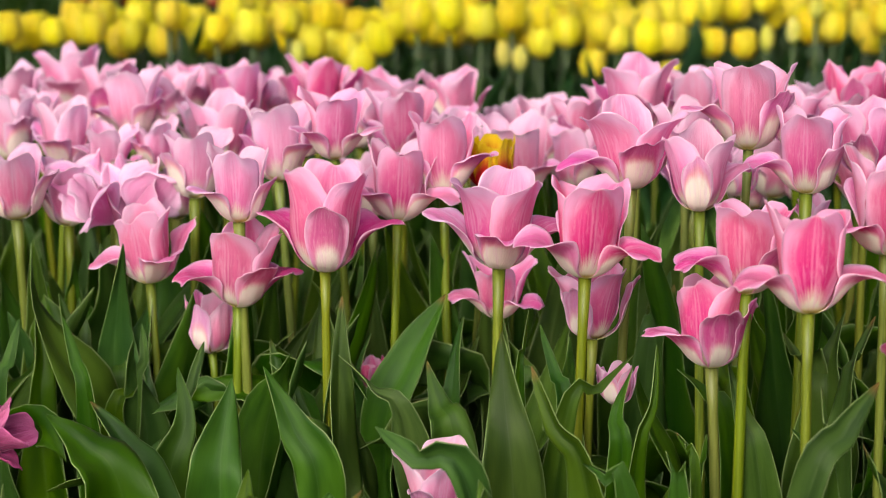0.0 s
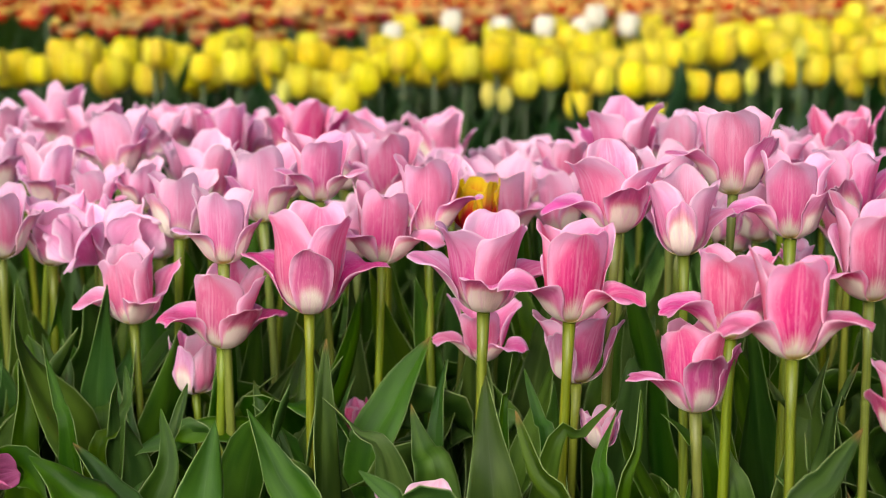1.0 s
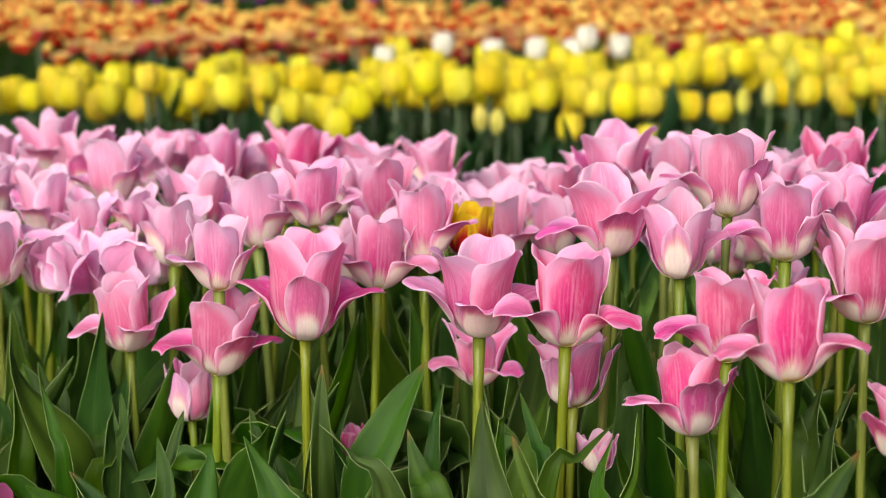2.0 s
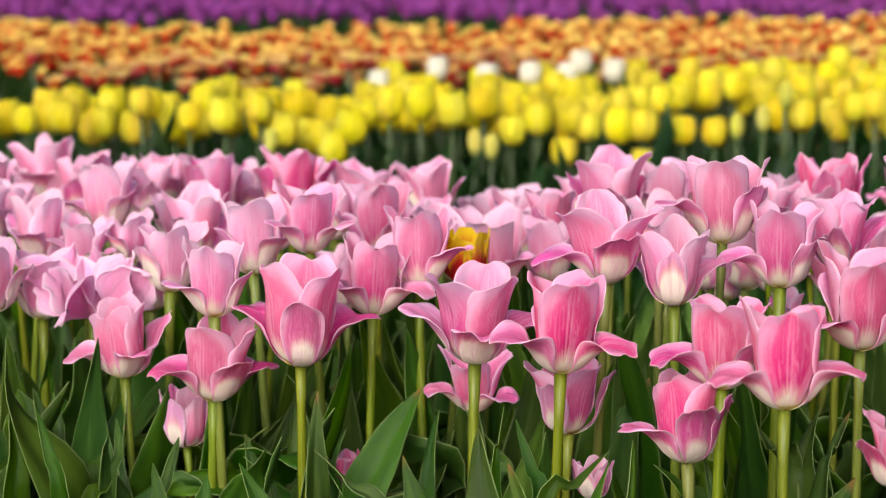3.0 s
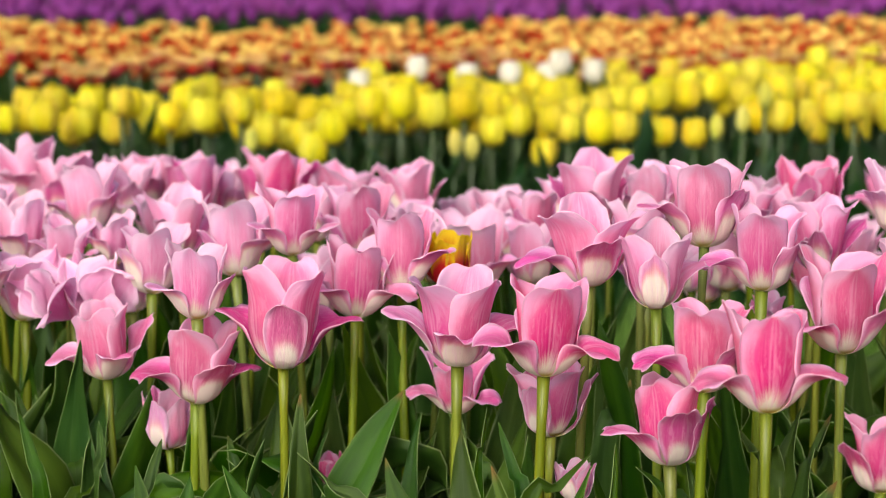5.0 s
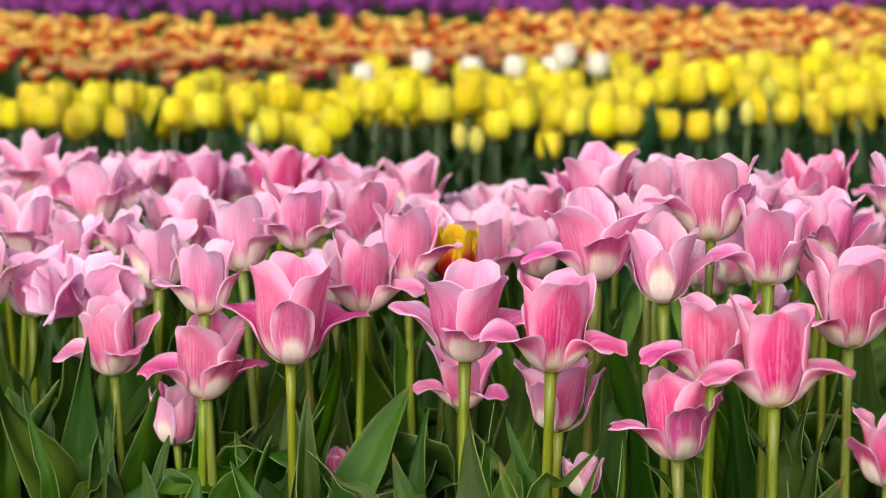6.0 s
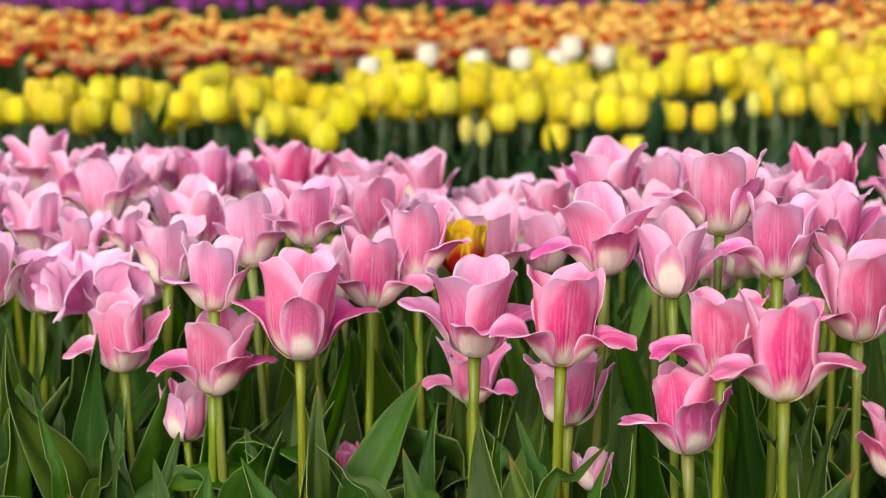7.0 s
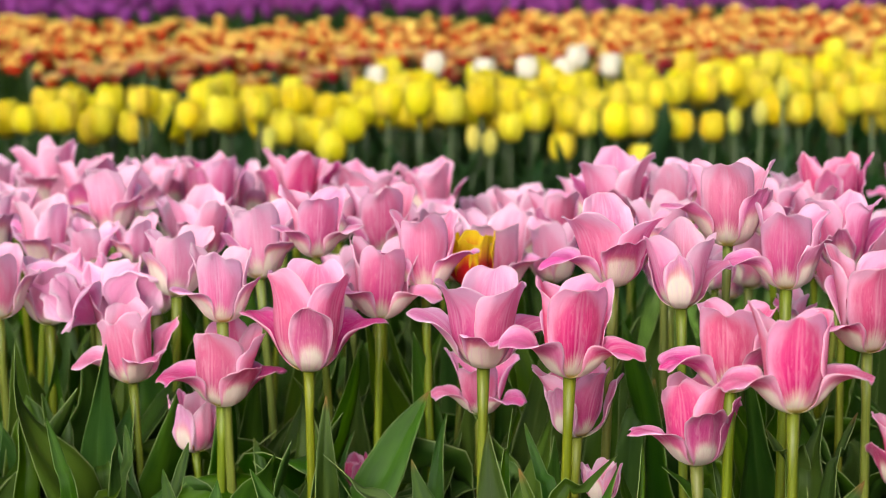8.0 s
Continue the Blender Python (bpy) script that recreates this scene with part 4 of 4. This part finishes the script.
# the rows behind them
for row in range(11):
    for col in range(30):
        x = (-0.5 + (col + 0.5 * (row % 2)) / 29.0) * 2.05 + yellow_rng.uniform(-0.03, 0.03)
        y = 3.52 + row * 0.075 + yellow_rng.uniform(-0.03, 0.03)
        if yellow_rng.random() < 0.10 or y > 3.99 + 0.36 * x or (0.46 < x < 0.60 and y < 3.80) or (y < 3.58 and -0.1 < x < 0.05):
            continue
        place(yellow_kinds, x, y, 0.385 + 0.012 * row / 6 + yellow_rng.uniform(-0.025, 0.022), 5.0)


# ---------------------------------------------------------------- far beds
def bed_of_flowers(name, label, places, material, height, seed, half_width, openness, leaf_size):
    """A far bed: many small tulips, their leaves in one mesh and their petals in another."""
    rng = np.random.default_rng(seed)
    empty_points, empty_faces, empty_uv = [], [], []
    leaf_pts, leaf_faces, leaf_uv = [], [], []

    def add(points, uvs, store):
        pts, faces, uv = store
        nu, nv = points.shape[:2]
        start = len(pts) * nu * nv
        pts.append(points.reshape(-1, 3))
        for i in range(nu - 1):
            for j in range(nv - 1):
                q = [(i, j), (i, j + 1), (i + 1, j + 1), (i + 1, j)]
                faces.append([start + a * nv + b for a, b in q])
                uv.extend(uvs[a, b] for a, b in q)

    for x, y, z in places:
        spin = rng.uniform(0, 6.28)
        for i in range(6):
            pts, uvs = petal_points(rng, height * rng.uniform(0.95, 1.15), height * half_width, openness * rng.uniform(0.5, 1.5) * (i % 2), rng.uniform(0, 0.3), 5, 4, 0.8)
            a = spin + i * 1.047
            c, s = math.cos(a), math.sin(a)
            turned = np.stack([pts[..., 0] * c - pts[..., 1] * s + x, pts[..., 0] * s + pts[..., 1] * c + y, pts[..., 2] + z], 2)
            add(turned, uvs, (empty_points, empty_faces, empty_uv))
        for _ in range(3):
            az = rng.uniform(-180, 180)
            way = np.array([math.sin(math.radians(az)), -math.cos(math.radians(az)), 0]) * rng.uniform(0.02, 0.09)
            root = np.array([x, y, 0.0])
            pts, uvs = leaf_points(rng, root, root + way * 0.4 + (0, 0, z * 0.5), root + way + (0, 0, z * rng.uniform(0.7, 0.95)), leaf_size, az + 180, 6, 3)
            add(pts, uvs, (leaf_pts, leaf_faces, leaf_uv))
    made = []
    for kind, store, mat in (("petals", (empty_points, empty_faces, empty_uv), material), ("leaves", (leaf_pts, leaf_faces, leaf_uv), leaf_blue_shaded)):
        pts, faces, uv = store
        mesh = bpy.data.meshes.new(kind)
        mesh.from_pydata(np.concatenate(pts).tolist(), [], faces)
        layer = mesh.uv_layers.new(name="uv")
        layer.data.foreach_set("uv", np.asarray(uv, np.float32).ravel())
        mesh.materials.append(mat)
        mesh.polygons.foreach_set("use_smooth", np.ones(len(faces), bool))
        mesh.update()
        made.append(mesh)
    bed = new(name, made[0])
    tagged(bed, label, "flower bed", kind="stuff")
    part("leaves", made[1], bed)
    return bed


spread = np.random.default_rng(5)
orange_kinds = [simple_tulip("orange_tulip", orange_petal, 0.031, 500 + k, "orange-red tulip with pale yellow petal edges", "orange tulip bed", 3,
                             keys=(8, 44, 70, 66, 40), broad=0.36) for k in range(5)]
orange_places = []
for row in range(20):
    for col in range(102):
        y = 4.18 + row * 0.075 + spread.uniform(-0.05, 0.05)
        x = (-0.5 + (col + 0.5 * (row % 2)) / 101.0) * 3.1 + spread.uniform(-0.03, 0.03)
        if y < 4.22 - 1.5 * min(0.0, x + 0.78) or (-1.0 < x < 0.15 and y > 5.33):
            continue
        z = 0.390 + spread.uniform(-0.032, 0.022)
        if y < 4.42 and abs(x) < 1.1:
            place(orange_kinds, x, y, z + 0.015, 5.0)
        else:
            orange_places.append((x, y, z))
bed_of_flowers("orange_tulip_bed", "dense bed of orange and red tulips, open cups", orange_places, orange_petals, 0.031, 21, 0.37, 0.4, 0.03)
purple_places = []
for row in range(14):
    for col in range(86):
        y = 6.25 + row * 0.14 + spread.uniform(-0.06, 0.06)
        x = (-0.5 + (col + 0.5 * (row % 2)) / 85.0) * 4.9 + spread.uniform(-0.03, 0.03)
        purple_places.append((x, y, 0.37 + spread.uniform(-0.025, 0.025)))
bed_of_flowers("purple_tulip_bed", "dense bed of purple tulips at the back", purple_places, purple_petals, 0.05, 22, 0.36, 0.0, 0.03)


# the beds go on to both sides
side_pink, side_yellow = [], []
for row in range(10):
    for col in range(62):
        x = -3.2 + col * 0.105 + spread.uniform(-0.05, 0.05)
        y = 1.48 + row * 0.108 + spread.uniform(-0.05, 0.05)
        if abs(x) > 0.25 * y + 0.08:
            side_pink.append((x, y, 0.41 + spread.uniform(-0.03, 0.03)))
        if abs(x) > 1.12 and row < 6:
            side_yellow.append((x, 3.45 + row * 0.12 + spread.uniform(-0.03, 0.03), 0.36 + spread.uniform(-0.03, 0.03)))
pink_side = island_petals("pink_bed_petals", rgba(0.72, 0.20, 0.40), rgba(0.80, 0.30, 0.52), rgba(0.84, 0.42, 0.62))
yellow_side = island_petals("yellow_bed_petals", rgba(0.60, 0.50, 0.02), rgba(0.74, 0.61, 0.006), rgba(0.76, 0.64, 0.03))
bed_of_flowers("pink_tulip_bed", "pink tulips of the same bed, further along it", side_pink, pink_side, 0.068, 31, 0.3, 0.6, 0.05)
bed_of_flowers("yellow_tulip_bed", "yellow tulips of the same bed, further along it", side_yellow, yellow_side, 0.058, 32, 0.3, 0.0, 0.05)


# ---------------------------------------------------------------- grass path
def grass():
    rng = np.random.default_rng(9)
    n = 30000
    x = rng.uniform(-3.3, 3.3, n)
    y = rng.uniform(2.42, 3.25, n)
    h = rng.uniform(0.08, 0.18, n)
    a = rng.uniform(0, 6.28, n)
    w = rng.uniform(0.0015, 0.003, n)
    lx, ly = rng.normal(0, 0.025, n), rng.normal(0, 0.025, n)
    left = np.stack([x - np.cos(a) * w, y - np.sin(a) * w, 0 * x - 0.01], 1)
    right = np.stack([x + np.cos(a) * w, y + np.sin(a) * w, 0 * x - 0.01], 1)
    ml = np.stack([x - np.cos(a) * w * 0.8 + lx * 0.35, y - np.sin(a) * w * 0.8 + ly * 0.35, h * 0.6], 1)
    mr = np.stack([x + np.cos(a) * w * 0.8 + lx * 0.35, y + np.sin(a) * w * 0.8 + ly * 0.35, h * 0.6], 1)
    tip = np.stack([x + lx, y + ly, h], 1)
    pts = np.stack([left, right, mr, ml, tip], 1).reshape(-1, 3)
    faces = []
    for i in range(n):
        b = i * 5
        faces.append((b, b + 1, b + 2, b + 3))
        faces.append((b + 3, b + 2, b + 4))
    mesh = bpy.data.meshes.new("grass")
    mesh.from_pydata(pts.tolist(), [], faces)
    mesh.materials.append(grass_green)
    mesh.update()
    return tagged(new("grass", mesh), "green grass path between the flower beds", "grass", kind="stuff")


grass()
